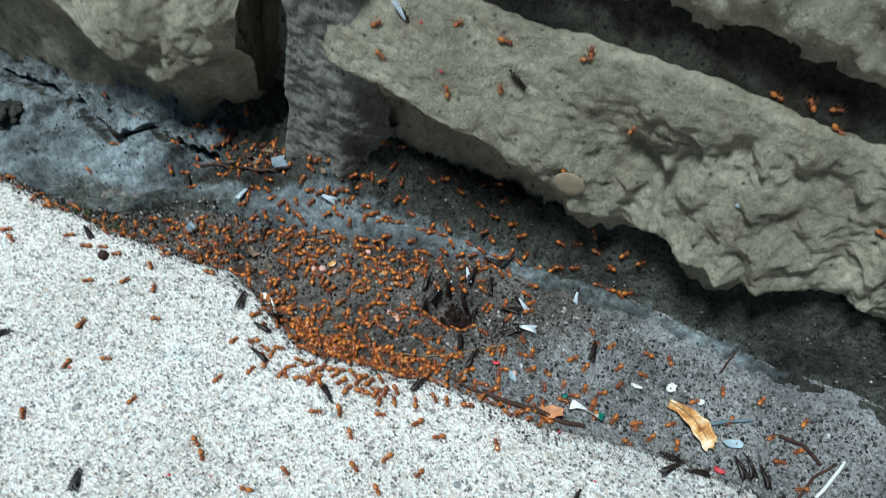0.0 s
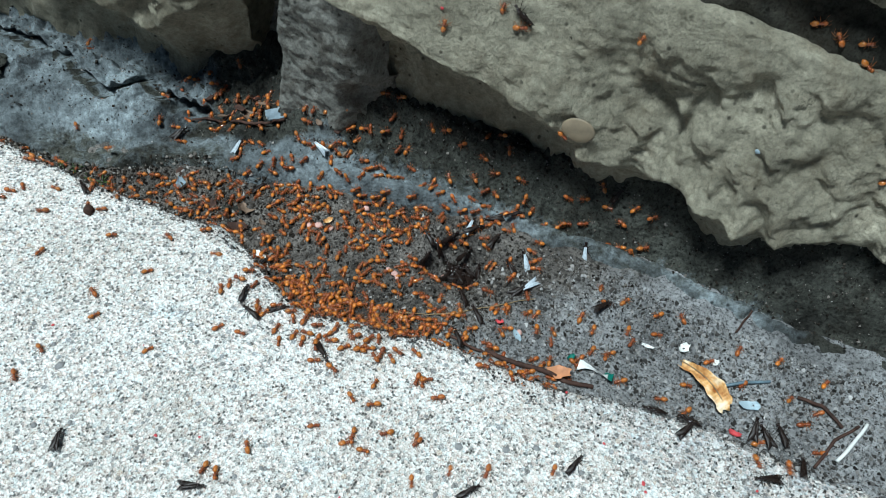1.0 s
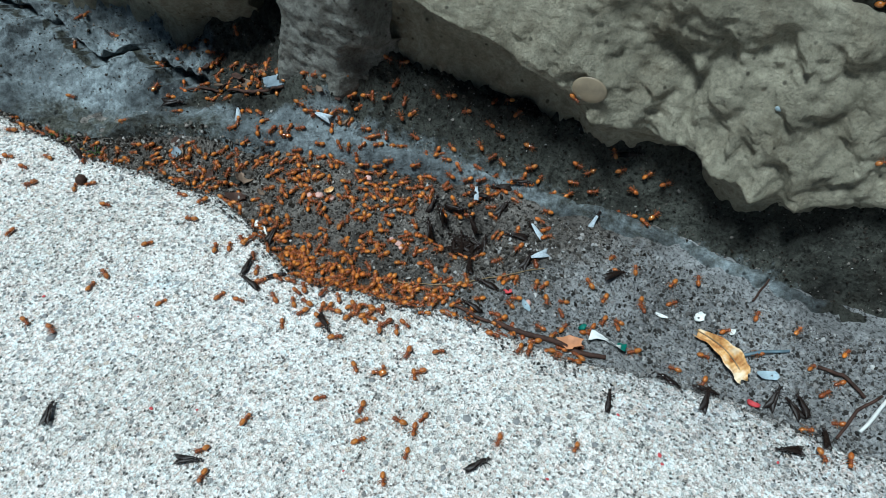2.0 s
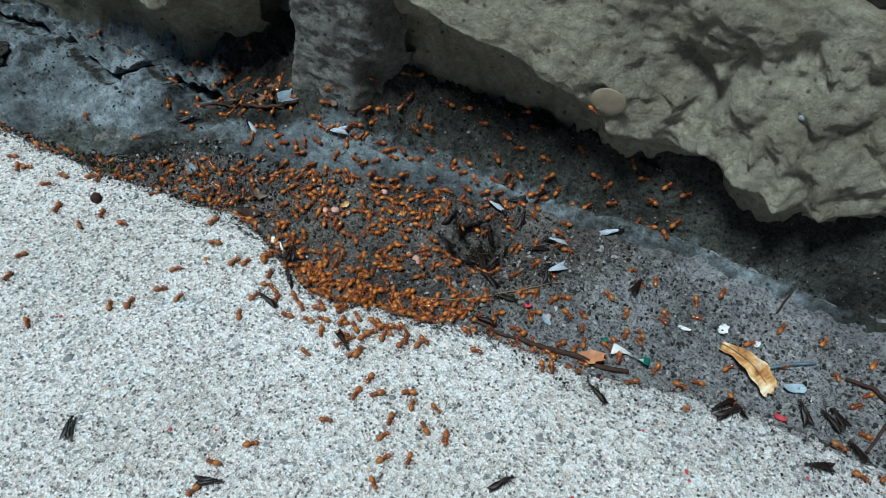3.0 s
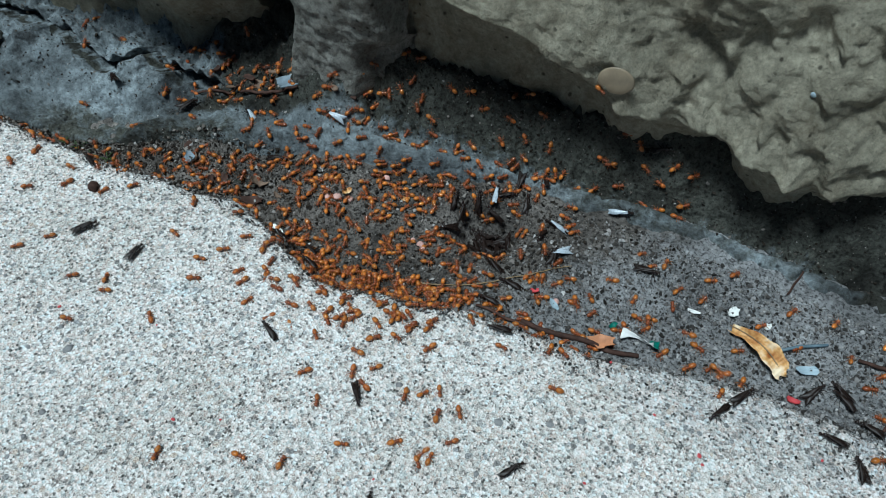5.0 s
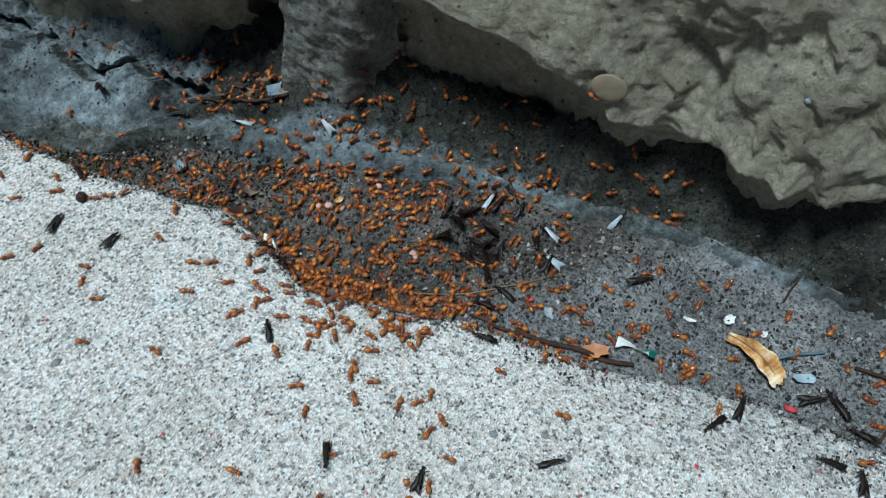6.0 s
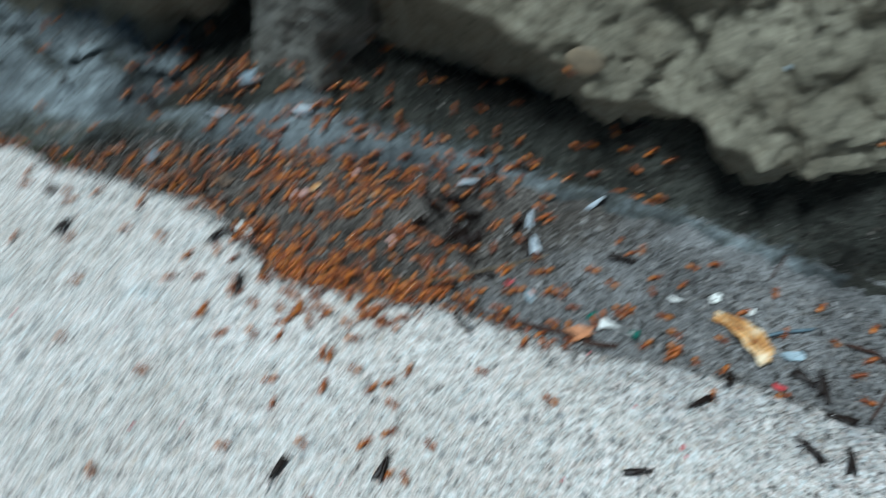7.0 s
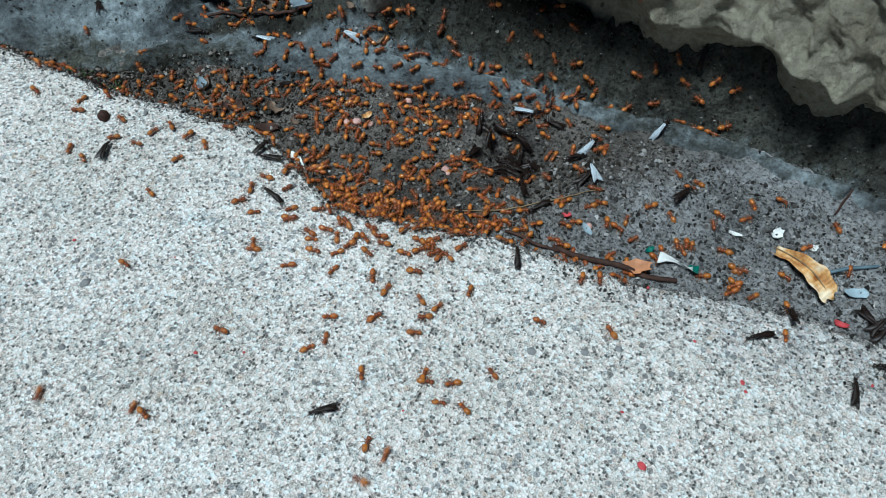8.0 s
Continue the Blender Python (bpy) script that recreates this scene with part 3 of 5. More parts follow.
def worker_ant(seed):
    ant = tagged(new("worker_ant"), "glossy amber-orange worker ant crawling in the swarm", "ant", "swarm of worker ants")
    rnd = random.Random(seed)
    bend = rnd.uniform(-0.3, 0.3)
    # seeds 5 to 8 are nest ants, browner to paint in the gap's shade
    body = M_AMBER_DARK if seed in (1, 5, 6, 7, 8) else M_AMBER
    bm = bmesh.new()
    ball(bm, (1.14, bend * 0.6, 0.78), (0.5, 0.56, 0.42))
    for side in (1, -1):
        ball(bm, (1.56, side * 0.15 + bend * 0.8, 0.62), (0.17, 0.08, 0.08), 6, 4)
    head = part("head", bm, M_AMBER_DARK if seed % 2 else body, ant)
    for side in (1, -1):
        bm = bmesh.new()
        tube(bm, ((1.42, side * 0.18 + bend, 0.85), (1.85, side * (0.6 + rnd.uniform(-0.15, 0.2)) + bend, 1.0), (2.45, side * (0.55 + rnd.uniform(-0.3, 0.3)) + bend, 0.4)), (0.05, 0.04, 0.05), 4)
        part("antenna", bm, M_LEG, head)
    bm = bmesh.new()
    ball(bm, (0.5, 0, 0.88), (0.48, 0.47, 0.42))
    ball(bm, (0.0, 0, 0.8), (0.46, 0.4, 0.36), 8, 6)
    ball(bm, (-0.3, -bend * 0.2, 0.7), (0.1, 0.15, 0.3), 8, 5)
    part("thorax", bm, M_AMBER_DARK, ant)
    bm = bmesh.new()
    ball(bm, (-1.15, -bend * 0.8, 0.8), (0.98, 0.7, 0.64), 12, 9, rnd.uniform(-0.2, 0.1))
    ball(bm, (-1.98, -bend * 1.0, 0.72), (0.22, 0.24, 0.22), 8, 5)
    part("gaster", bm, M_GASTER if seed % 3 else body, ant, "swollen glossy amber abdomen")
    legs(ant, M_LEG, 1.6, 1.05, seed + 50, 1.0)
    return ant


def wing_rows(length, width, side, spread_by, base, lift, droop):
    """A long narrow wing: straight leading edge, rounded tip, trailing edge bowed towards the body's line."""
    rows = []
    for i in range(11):
        f = i / 10
        w = width * (0.22 + 0.78 * min(1.0, f * 1.7)) * math.sqrt(max(0.04, 1 - max(0.0, (f - 0.72) / 0.28) ** 2.2))
        a = side * spread_by
        row = []
        for j in range(5):
            g = j / 4
            x, y = -length * f + 0.12 * width * g, side * (0.3 * width * math.sin(1.6 * f) - w * g)
            row.append((base[0] + x * math.cos(a) - y * math.sin(a), base[1] * side - x * math.sin(a) + y * math.cos(a),
                        base[2] + lift * f - droop * f * f + 0.22 * math.sin(math.pi * g) * (1 - 0.6 * f) + 0.07 * math.sin(9 * f + 3 * g)))
        rows.append(row)
    return rows


def winged_ant(seed, wing_material):
    pale = wing_material is M_GLINT
    ant = tagged(new("winged_ant"), "black-brown winged ant with folded wings coloured as pale sky glint" if pale else "black-brown winged ant with long smoky folded wings",
                 "winged ant", "winged ants of the swarm")
    rnd = random.Random(seed)
    bm = bmesh.new()
    ball(bm, (2.2, 0, 1.1), (0.5, 0.52, 0.42))
    for side in (1, -1):
        ball(bm, (2.35, side * 0.4, 1.2), (0.2, 0.14, 0.2), 6, 5)
    head = part("head", bm, M_DARK, ant)
    for side in (1, -1):
        bm = bmesh.new()
        tube(bm, ((2.55, side * 0.2, 1.2), (2.95, side * 0.7, 1.4), (3.8, side * (0.85 + rnd.uniform(-0.3, 0.3)), 0.75)), (0.07, 0.06, 0.06), 4)
        part("antenna", bm, M_DARK, head)
    bm = bmesh.new()
    ball(bm, (0.95, 0, 1.35), (0.9, 0.62, 0.68))
    ball(bm, (0.0, 0, 1.1), (0.5, 0.42, 0.45))
    ball(bm, (-0.45, 0, 0.95), (0.16, 0.22, 0.35), 8, 5)
    part("thorax", bm, M_DARK, ant)
    bm = bmesh.new()
    ball(bm, (-1.65, 0, 1.0), (1.3, 0.66, 0.58), 12, 8, 0.1)
    part("gaster", bm, M_DARK, ant)
    opened = (-0.03, 0.03, 0.1)[seed % 3]
    for side in (1, -1):
        bm = bmesh.new()
        sheet(bm, wing_rows(6.1, 1.6, side, opened, (0.8, 0.42, 1.9 + 0.1 * side), 0.35, 1.1), 0.03)
        part("forewing", bm, wing_material, ant)
        bm = bmesh.new()
        sheet(bm, wing_rows(4.2, 1.2, side, opened + 0.03, (0.35, 0.4, 1.7 + 0.08 * side), 0.2, 0.7), 0.03)
        part("hindwing", bm, wing_material, ant)
    legs(ant, M_DARK, 2.2, 1.5, seed + 90, 1.3)
    return ant


def stand(x, y, heading, lift=0.0):
    """The pose of an ant with its feet on the ground at (x, y), turned to the slope."""
    d = 0.0018
    z = ground_z(x, y)
    sx = (ground_z(x + d, y) - ground_z(x - d, y)) / (2 * d)
    sy = (ground_z(x, y + d) - ground_z(x, y - d)) / (2 * d)
    up = Vector((-max(-1.2, min(1.2, sx)), -max(-1.2, min(1.2, sy)), 1)).normalized()
    ahead = Vector((math.cos(radians(heading)), math.sin(radians(heading)), 0))
    ahead = (ahead - up * ahead.dot(up)).normalized()
    m = Matrix((ahead, up.cross(ahead), up)).transposed().to_4x4()
    m.translation = (x, y, z + lift)
    return m


def cling(x, z, heading):
    """The pose of an ant on the upright stone face at (x, z)."""
    y = face_y(x)
    for tree in FACES:
        hit = tree.ray_cast(Vector((x, 0.05, z)), Vector((0, 1, 0)))
        if hit[0] is not None:
            y = min(hit[0].y, y + 0.03)
            break
    a = radians(heading)
    ahead, up = Vector((math.cos(a), 0, math.sin(a))), Vector((0.14, -1, 0.1)).normalized()
    ahead = (ahead - up * ahead.dot(up)).normalized()
    m = Matrix((ahead, up.cross(ahead), up)).transposed().to_4x4()
    m.translation = (x, y, z)
    return m


workers = [worker_ant(k) for k in range(5)]
nest_workers = [worker_ant(k) for k in range(3, 10)]
winged = {M_SMOKE.name: [winged_ant(k, M_SMOKE) for k in range(3)], M_GLINT.name: [winged_ant(k + 7, M_GLINT) for k in range(3)]}
made = {"worker": 0, "nest": 0, M_SMOKE.name: 0, M_GLINT.name: 0}
sizes = random.Random(77)


def next_of(templates, key, low, high):
    k = made[key]
    made[key] = k + 1
    if k < len(templates):
        return templates[k]
    ob = copy_thing(templates[k % len(templates)], Matrix.Scale(sizes.uniform(low, high), 4))
    ob.animation_data_clear()
    return ob


def next_worker():
    return next_of(workers, "worker", 0.96, 1.2)


def nest_worker():
    return next_of(nest_workers, "nest", 0.92, 1.15)


def next_winged(film=None):
    film = film or M_SMOKE
    return next_of(winged[film.name], film.name, 0.9, 1.08)


def crawl(ant, *rows):
    walk(ant, [(t, stand(x * MM, y * MM, h)) for t, x, y, h in rows])


def climb(ant, *rows):
    walk(ant, [(t, cling(x * MM, z * MM, h)) for t, x, z, h in rows])


restless = random.Random(5)


def mill(ant, x, y, heading, stride=1.6, lift=0.0):
    """An ant that shuffles about its place for the whole clip."""
    rows, px, py, h = [], x, y, heading
    for t in range(9):
        rows.append((t, stand(px * MM, py * MM, h, lift * MM)))
        h += restless.uniform(-55, 55)
        s = restless.uniform(0, stride)
        px += 0.45 * (x - px) + s * math.cos(radians(h))
        py += 0.45 * (y - py) + s * math.sin(radians(h))
    walk(ant, rows)


# ---- litter on the soil and the slab ----
def placed(ob, x, y, z=None, turn=0.0, lean=0.0, tip=0.0):
    ob.matrix_world = Matrix.Translation((x * MM, y * MM, ground_z(x * MM, y * MM) if z is None else z * MM)) @ Euler((radians(lean), radians(tip), radians(turn))).to_matrix().to_4x4()
    return ob


def dry_leaf():
    """A dry leaf folded along its midrib into a trough, narrow at the stem and torn off at the other end."""
    rows = []
    for i in range(19):
        f = i / 18
        half = (1.7 + 1.5 * step(0.05, 0.75, f)) * (1 + 0.1 * math.sin(f * 21)) * (1 - 0.35 * step(0.9, 1.0, f))
        row = []
        for j in range(11):
            g = j / 10 * 2 - 1
            bx, bz = 18.5 * (f - 0.5), 1.6 + 1.5 * math.sin(f * 3.0)
            torn = 0.8 * math.sin(5 * g + 1) * step(0.85, 1.0, f) - 0.7 * math.sin(4 * g) * step(0.12, 0.0, f)
            fold = 2.3 * abs(g) ** 1.5 * (1.0 if g > 0 else 0.55) * (0.6 + 0.4 * math.sin(3.1 * f))
            row.append((bx + torn + 0.25 * math.sin(g * 6 + f * 17), half * g * (0.8 if g > 0 else 1.0) + 2.0 * math.sin(f * 2.6) - 0.5, bz - 1.2 + fold + 0.3 * math.sin(f * 16 + g * 4)))
        rows.append(row)
    bm = bmesh.new()
    sheet(bm, rows, 0.15)
    leaf = part("dry_leaf", bm, M_LEAF)
    bm = bmesh.new()
    tube(bm, [(18.5 * (f / 8 - 0.56), 2.0 * math.sin(f / 8 * 2.6) - 0.4, 0.7 + 1.5 * math.sin(f / 8 * 3.0)) for f in range(9)], [0.12] + [0.2] * 8, 5)
    part("midrib", bm, M_STRAW, leaf)
    return tagged(placed(leaf, 14.8, 135.8, -1.5, turn=-27, tip=2, lean=10), "curled dry yellow-tan leaf lying on the soil", "leaf")


def scrap(name, label, category, material, x, y, size, turn=0, seed=1, curl=0.5, lean=0, tip=0, group=""):
    """A small torn flake, curled and uneven at its rim."""
    rows = []
    rnd = random.Random(seed)
    for i in range(6):
        f = i / 5 * 2 - 1
        w = (1 - 0.55 * f * f) * (0.75 + 0.4 * rnd.random())
        rows.append([(size[0] / 2 * f + 0.1 * size[0] * rnd.uniform(-1, 1) * abs(g), size[1] / 2 * g * w, curl * (f * f * 0.8 + g * g * 0.5) * (1 if seed % 2 else -0.3) + 0.5) for g in (-1, -0.5, 0, 0.5, 1)])
    bm = bmesh.new()
    sheet(bm, rows, size[2])
    return tagged(placed(part(name, bm, material, smooth=False), x, y, turn=turn, lean=lean, tip=tip), label, category, group)


def chip(name, label, category, material, x, y, r, seed=1, group="", z=None):
    bm = bmesh.new()
    lump(bm, r, seed)
    ob = part(name, bm, material)
    g = ground_z(x * MM, y * MM) / MM if z is None else z
    return tagged(placed(ob, x, y, g + r[2] * 0.55, turn=seed * 37), label, category, group)


def stem(name, label, category, material, pts, radius, sides=6, lift=0.3):
    """A thin stalk laid over the ground through (x, y) points."""
    bm, fine = bmesh.new(), []
    for (x0, y0), (x1, y1) in zip(pts, pts[1:]):
        fine += [(x0 + (x1 - x0) * k / 6, y0 + (y1 - y0) * k / 6) for k in range(6)]
    fine.append(pts[-1])
    base = fine[0]
    zs = [ground_z(x * MM, y * MM) / MM for x, y in fine]
    zs = [max(zs[max(0, i - 2):i + 3]) * 0.6 + zs[i] * 0.4 + radius * 0.8 + lift for i in range(len(zs))]
    tube(bm, [(x - base[0] + 0.1 * math.sin(i * 0.8), y - base[1] + 0.1 * math.cos(i * 0.9), z - zs[0]) for i, ((x, y), z) in enumerate(zip(fine, zs))],
         [radius * (1.0 - 0.35 * abs(i / len(fine) - 0.4)) for i in range(len(fine))], sides)
    ob = part(name, bm, material)
    ob.location = (base[0] * MM, base[1] * MM, zs[0] * MM)
    return tagged(ob, label, category)


dry_leaf()
scrap("leaf_scrap", "reddish-brown torn leaf scrap on the slab's edge", "leaf", M_LEAF_RED, -25, 118, (7, 4.6, 0.15), 20, 3, 0.9, tip=-8).location.z += 0.0012


def paper_twist(x, y, turn):
    """A strip of paper twisted at its waist, flared and green at one end."""
    def strip(f0, f1, n):
        rows = []
        for i in range(n):
            f = f0 + (f1 - f0) * i / (n - 1)
            w = 0.5 + 2.6 * abs(f - 0.38) ** 0.8 + 0.15 * math.sin(f * 23)
            a = 2.2 * f + 0.4
            rows.append([(11 * (f - 0.5), w * g * math.cos(a) + 0.5 * math.sin(f * 6), 1.3 + w * g * math.sin(a) * 0.7 + 0.3 * g * g) for g in (-1, -0.5, 0, 0.5, 1)])
        return rows
    bm = bmesh.new()
    sheet(bm, strip(0.0, 0.86, 14), 0.2)
    ob = part("paper_scrap", bm, M_WHITE)
    bm = bmesh.new()
    sheet(bm, strip(0.86, 1.0, 4), 0.2)
    part("printed_end", bm, M_GREEN, ob, "dark green end of the paper")
    return tagged(placed(ob, x, y, turn=turn), "white twisted paper scrap with a green end on dark soil", "scrap")


paper_twist(-15.5, 124, 8)
scrap("plastic_scrap", "dark green plastic scrap on the soil", "scrap", M_GREEN, -24, 125, (2.8, 1.9, 0.15), 60, 7, 0.8)
scrap("plastic_scrap", "dark green plastic scrap on the soil", "scrap", M_GREEN, -11.5, 125.8, (2.5, 1.6, 0.15), 10, 8, 0.5)
scrap("paper_scrap", "small white paper scrap on the soil", "scrap", M_WHITE, 15, 145, (2.6, 2, 0.2), 40, 9, 0.4)
scrap("paper_scrap", "pale grey curled flake on the soil", "scrap", M_WHITE, 5, 144.5, (3.8, 3.2, 0.3), 70, 11, 1.2)
scrap("paper_scrap", "pale blue paper scrap beside the dry leaf", "scrap", M_BLUE, 28.5, 136.5, (6, 3.2, 0.2), 25, 13, 0.8)
scrap("paper_scrap", "thin white paper strip on the soil", "scrap", M_WHITE, -5, 140, (3.6, 1.2, 0.15), 5, 15, 0.3)
scrap("paper_scrap", "pale blue paper scrap in the soil", "scrap", M_BLUE, -42, 123.5, (4.5, 1.7, 0.2), -35, 21, 0.6)
scrap("plastic_scrap", "bright red scrap at the slab's edge", "scrap", M_RED, 27.5, 126.5, (3.6, 1.8, 0.3), 0, 17, 0.9)
scrap("plastic_scrap", "small red scrap on the soil", "scrap", M_RED, -49, 124.5, (2.6, 1.8, 0.3), 30, 19, 0.6)
stem("twig", "dark brown twig along the slab's edge", "twig", M_BARK, ((-48, 113.5), (-38, 114.2), (-30, 115.9), (-21, 117.2), (-14, 119.5)), 0.85)
stem("twig", "dark brown twig along the slab's edge", "twig", M_BARK, ((-62, 112), (-55, 112.5), (-46, 113)), 0.5)
stem("stalk", "grey-blue dry stalk on the soil", "stalk", M_STEEL, ((19, 138.5), (25, 143), (31.5, 147)), 0.55)
stem("grass_blade", "thin dry straw blade over the soil", "grass", M_STRAW, ((-84, 110.5), (-70, 115.5), (-60, 123), (-51, 131), (-43, 138.5)), 0.2)
stem("twig", "reddish-brown twig on the soil", "twig", M_BARK, ((50, 127), (53, 138), (58, 146)), 0.5)
stem("twig", "pale bare twig on the soil", "twig", M_WHITE, ((55, 132), (58, 140), (60, 148)), 0.6)
stem("twig", "reddish-brown twig on the soil", "twig", M_BARK, ((40, 146), (47, 147), (54, 143)), 0.6)
stem("twig", "dark bark sliver on the grey mortar", "twig", M_BARK, ((-196, 143), (-184, 148), (-176, 151)), 0.5)
stem("twig", "dark bark sliver on the grey mortar", "twig", M_BARK, ((-176, 148), (-164, 149), (-152, 152)), 0.6)
stem("twig", "dark rootlet lying on the mortar ledge", "twig", M_BARK, ((17, 158), (18, 163), (19, 168)), 0.35)
scrap("flake", "blue-grey slate flake in the nook under the blocks", "flake", M_FLAKE, -156, 154, (10, 7, 0.5), 35, 23, 1.2, tip=-14)
scrap("flake", "brown bark flake in the nook under the blocks", "flake", M_BROWN, -170, 153, (10, 5, 0.5), 10, 25, 1.5, tip=8)
scrap("flake", "beige dry flake standing in the nook", "flake", M_LEAF, -167, 158, (4, 3, 0.3), 80, 27, 1.0, lean=50)
scrap("flake", "brown bark flake in the soil", "flake", M_BROWN, -150, 122, (6, 5, 0.4), 50, 29, 1.4, tip=20)
scrap("flake", "dark bark flake in the soil", "flake", M_BARK, -147, 114, (7, 4, 0.4), 20, 31, 1.2)
scrap("flake", "dark bark flake in the soil", "flake", M_BARK, -162, 117, (5, 4, 0.4), 70, 33, 1.0)
scrap("flake", "grey flake lying in the nook", "flake", M_FLAKE, -176, 118, (5, 3.6, 0.4), 130, 35, 1.0)
scrap("flake", "dry tan flake in the swarm", "flake", M_LEAF, -120, 131, (3.4, 2.2, 0.2), 60, 37, 0.8)
scrap("flake", "dry tan flake in the swarm", "flake", M_LEAF, -102, 138, (3, 2.2, 0.2), 20, 39, 0.8)
scrap("flake", "pale chip on the slab's corner", "flake", M_WHITE, -131, 106.5, (9, 4, 0.8), -35, 41, 0.6, tip=6)
scrap("flake", "pale chip on the slab's edge", "flake", M_BLUE, -79, 104.5, (7, 2.6, 0.4), 12, 43, 0.4)
for x, y, r in ((-77, 138, 1.5), (-88, 124, 1.3), (-91, 124.5, 1.1), (-86.5, 123, 1.0), (-122, 128, 1.6), (-118, 129, 1.4), (-125, 126.5, 1.2), (-42, 125, 1.2), (-112, 143, 1.3)):
    chip("grit", "pale pink crumb among the swarm", "grit", M_PINK, x, y, (r, r * 0.8, r * 0.7), int(-x), "pink grit crumbs")
for x, y, r in ((-115, 40, 0.75), (-4, 103, 0.65), (-167, 51, 0.7), (-4, 67, 1.5), (10, 98, 1.0), (11.5, 96, 0.7), (-13, 77, 0.6), (-104, 46, 0.5), (-138, 60, 0.5), (-20, 112, 0.6), (38, 112, 0.6), (-60, 52, 0.5)):
    chip("paint_fleck", "small red paint fleck stuck to the concrete", "paint fleck", M_RED, x, y, (r * 0.8, r * 0.6, 0.2), int(x + 300), "red paint flecks")
chip("pebble", "round dark pebble lying on the slab", "pebble", M_BARK, -190, 89.5, (2.0, 1.8, 1.6), 4)
for x, y, r in ((-279, 122, 8), (-286, 111, 7)):
    bm = bmesh.new()
    lump(bm, (r, r * 0.8, r * 0.45), x, 0.9, 4)
    tagged(placed(part("stone", bm, M_EARTH), x, y, -1, turn=x), "dark rough stone beside the grey mortar", "stone")


litter = random.Random(8)
for k in range(26):
    x = litter.uniform(-205, -128) if k < 18 else litter.uniform(-185, -140)
    y = (litter.uniform(151, 161) if k < 18 else litter.uniform(113, 124))
    size = litter.uniform(2.5, 6)
    scrap("bark_flake", "dark brown bark flake in the nook", "flake", (M_BARK, M_BROWN, M_EARTH)[k % 3], x, y, (size, size * 0.55, 0.4), litter.uniform(0, 180), 50 + k, 1.0,
          litter.uniform(-20, 20), litter.uniform(-15, 15), "bark flakes in the nook")


def moss_sprig(x, y, seed):
    rnd = random.Random(seed)
    bm = bmesh.new()
    for _ in range(9):
        a, l = rnd.uniform(0, 6.28), rnd.uniform(1.5, 4)
        tube(bm, ((0, 0, 0), (0.5 * l * math.cos(a), 0.5 * l * math.sin(a), 0.5 * l), (l * math.cos(a), l * math.sin(a), 0.45 * l)), (0.18, 0.15, 0.06), 4)
    return tagged(placed(part("moss_sprig", bm, M_MOSS), x, y), "small dull green moss sprig at the slab's edge", "moss", "moss sprigs")


for k, (x, y) in enumerate(((-221, 103.5), (-215, 104.5), (-209, 104), (-203, 105.5))):
    moss_sprig(x, y, k)


# ---- things on the stone face ----
def face_tree(ob):
    from mathutils.bvhtree import BVHTree
    me = ob.data
    return BVHTree.FromPolygons([v.co for v in me.vertices], [p.vertices for p in me.polygons])


FACES = [face_tree(o) for o in scene.objects if o.name == "mortar_bed" or (o.name.startswith("stone_block") and len(o.data.vertices) > 5000)]


def on_face(ob, x, z, out=0.0):
    m = cling(x * MM, z * MM, 0)
    ob.matrix_world = m @ Matrix.Translation((0, 0, out * MM))
    return ob


bm = bmesh.new()
bmesh.ops.create_uvsphere(bm, u_segments=28, v_segments=14, radius=1.0)
for v in bm.verts:
    r = math.hypot(v.co.x, v.co.y)
    v.co = Vector((5.1 * v.co.x, 4.3 * v.co.y, 0.8 * v.co.z)) * MM
on_face(tagged(part("egg_case", bm, M_DISC), "pale tan domed egg case stuck to the stone", "egg case"), -49, 47.5, 0.5)
bm = bmesh.new()
lump(bm, (1.1, 0.8, 0.5), 3)
on_face(tagged(part("paint_fleck", bm, M_BLUE), "small pale blue paint fleck stuck to the stone", "paint fleck", "blue paint flecks"), -1, 56, 0.2)
for x, z in ((-93, 76), (-103, 86)):
    bm = bmesh.new()
    lump(bm, (0.6, 0.5, 0.3), 3)
    on_face(tagged(part("paint_fleck", bm, M_RED), "small red paint fleck stuck to the stone", "paint fleck", "red paint flecks"), x, z, 0.1)


# ---- loose crumbs and gravel ----
def crumb_shapes():
    out = []
    for k in range(5):
        bm = bmesh.new()
        bmesh.ops.create_icosphere(bm, subdivisions=1, radius=1.0)
        for v in bm.verts:
            v.co *= 1 + 1.5 * noise.noise(v.co * 2.1 + Vector((k * 5, 0, 0)))
            v.co.z *= 0.7
        bm.verts.ensure_lookup_table()
        out.append(([v.co.copy() for v in bm.verts], [[v.index for v in f.verts] for f in bm.faces]))
        bm.free()
    return out


def scatter(name, label, count, place, size, material, seed):
    rnd, verts, faces, shapes = random.Random(seed), [], [], crumb_shapes()
    for _ in range(count):
        x, y = place(rnd)
        z, s = ground_z(x, y), size(rnd) * MM
        vs, fs = rnd.choice(shapes)
        turn = Matrix.Rotation(rnd.uniform(0, 6.28), 3, "Z") @ Matrix.Rotation(rnd.uniform(0, 3.1), 3, "X")
        base = len(verts)
        verts += [tuple(Vector((x, y, z + 0.25 * s)) + turn @ v * s) for v in vs]
        faces += [[base + i for i in f] for f in fs]
    return tagged(mesh_object(name, verts, faces, material, False), label, "soil", kind="stuff")


def in_soil(rnd):
    x = rnd.uniform(-0.26, 0.07)
    a, b = slab_edge(x), foot_front(x) + 0.004 + 0.006 * step(-0.13, -0.16, x) - 0.007 * step(-0.175, -0.2, x)
    return x, a - 0.002 + (b - a) * rnd.random()


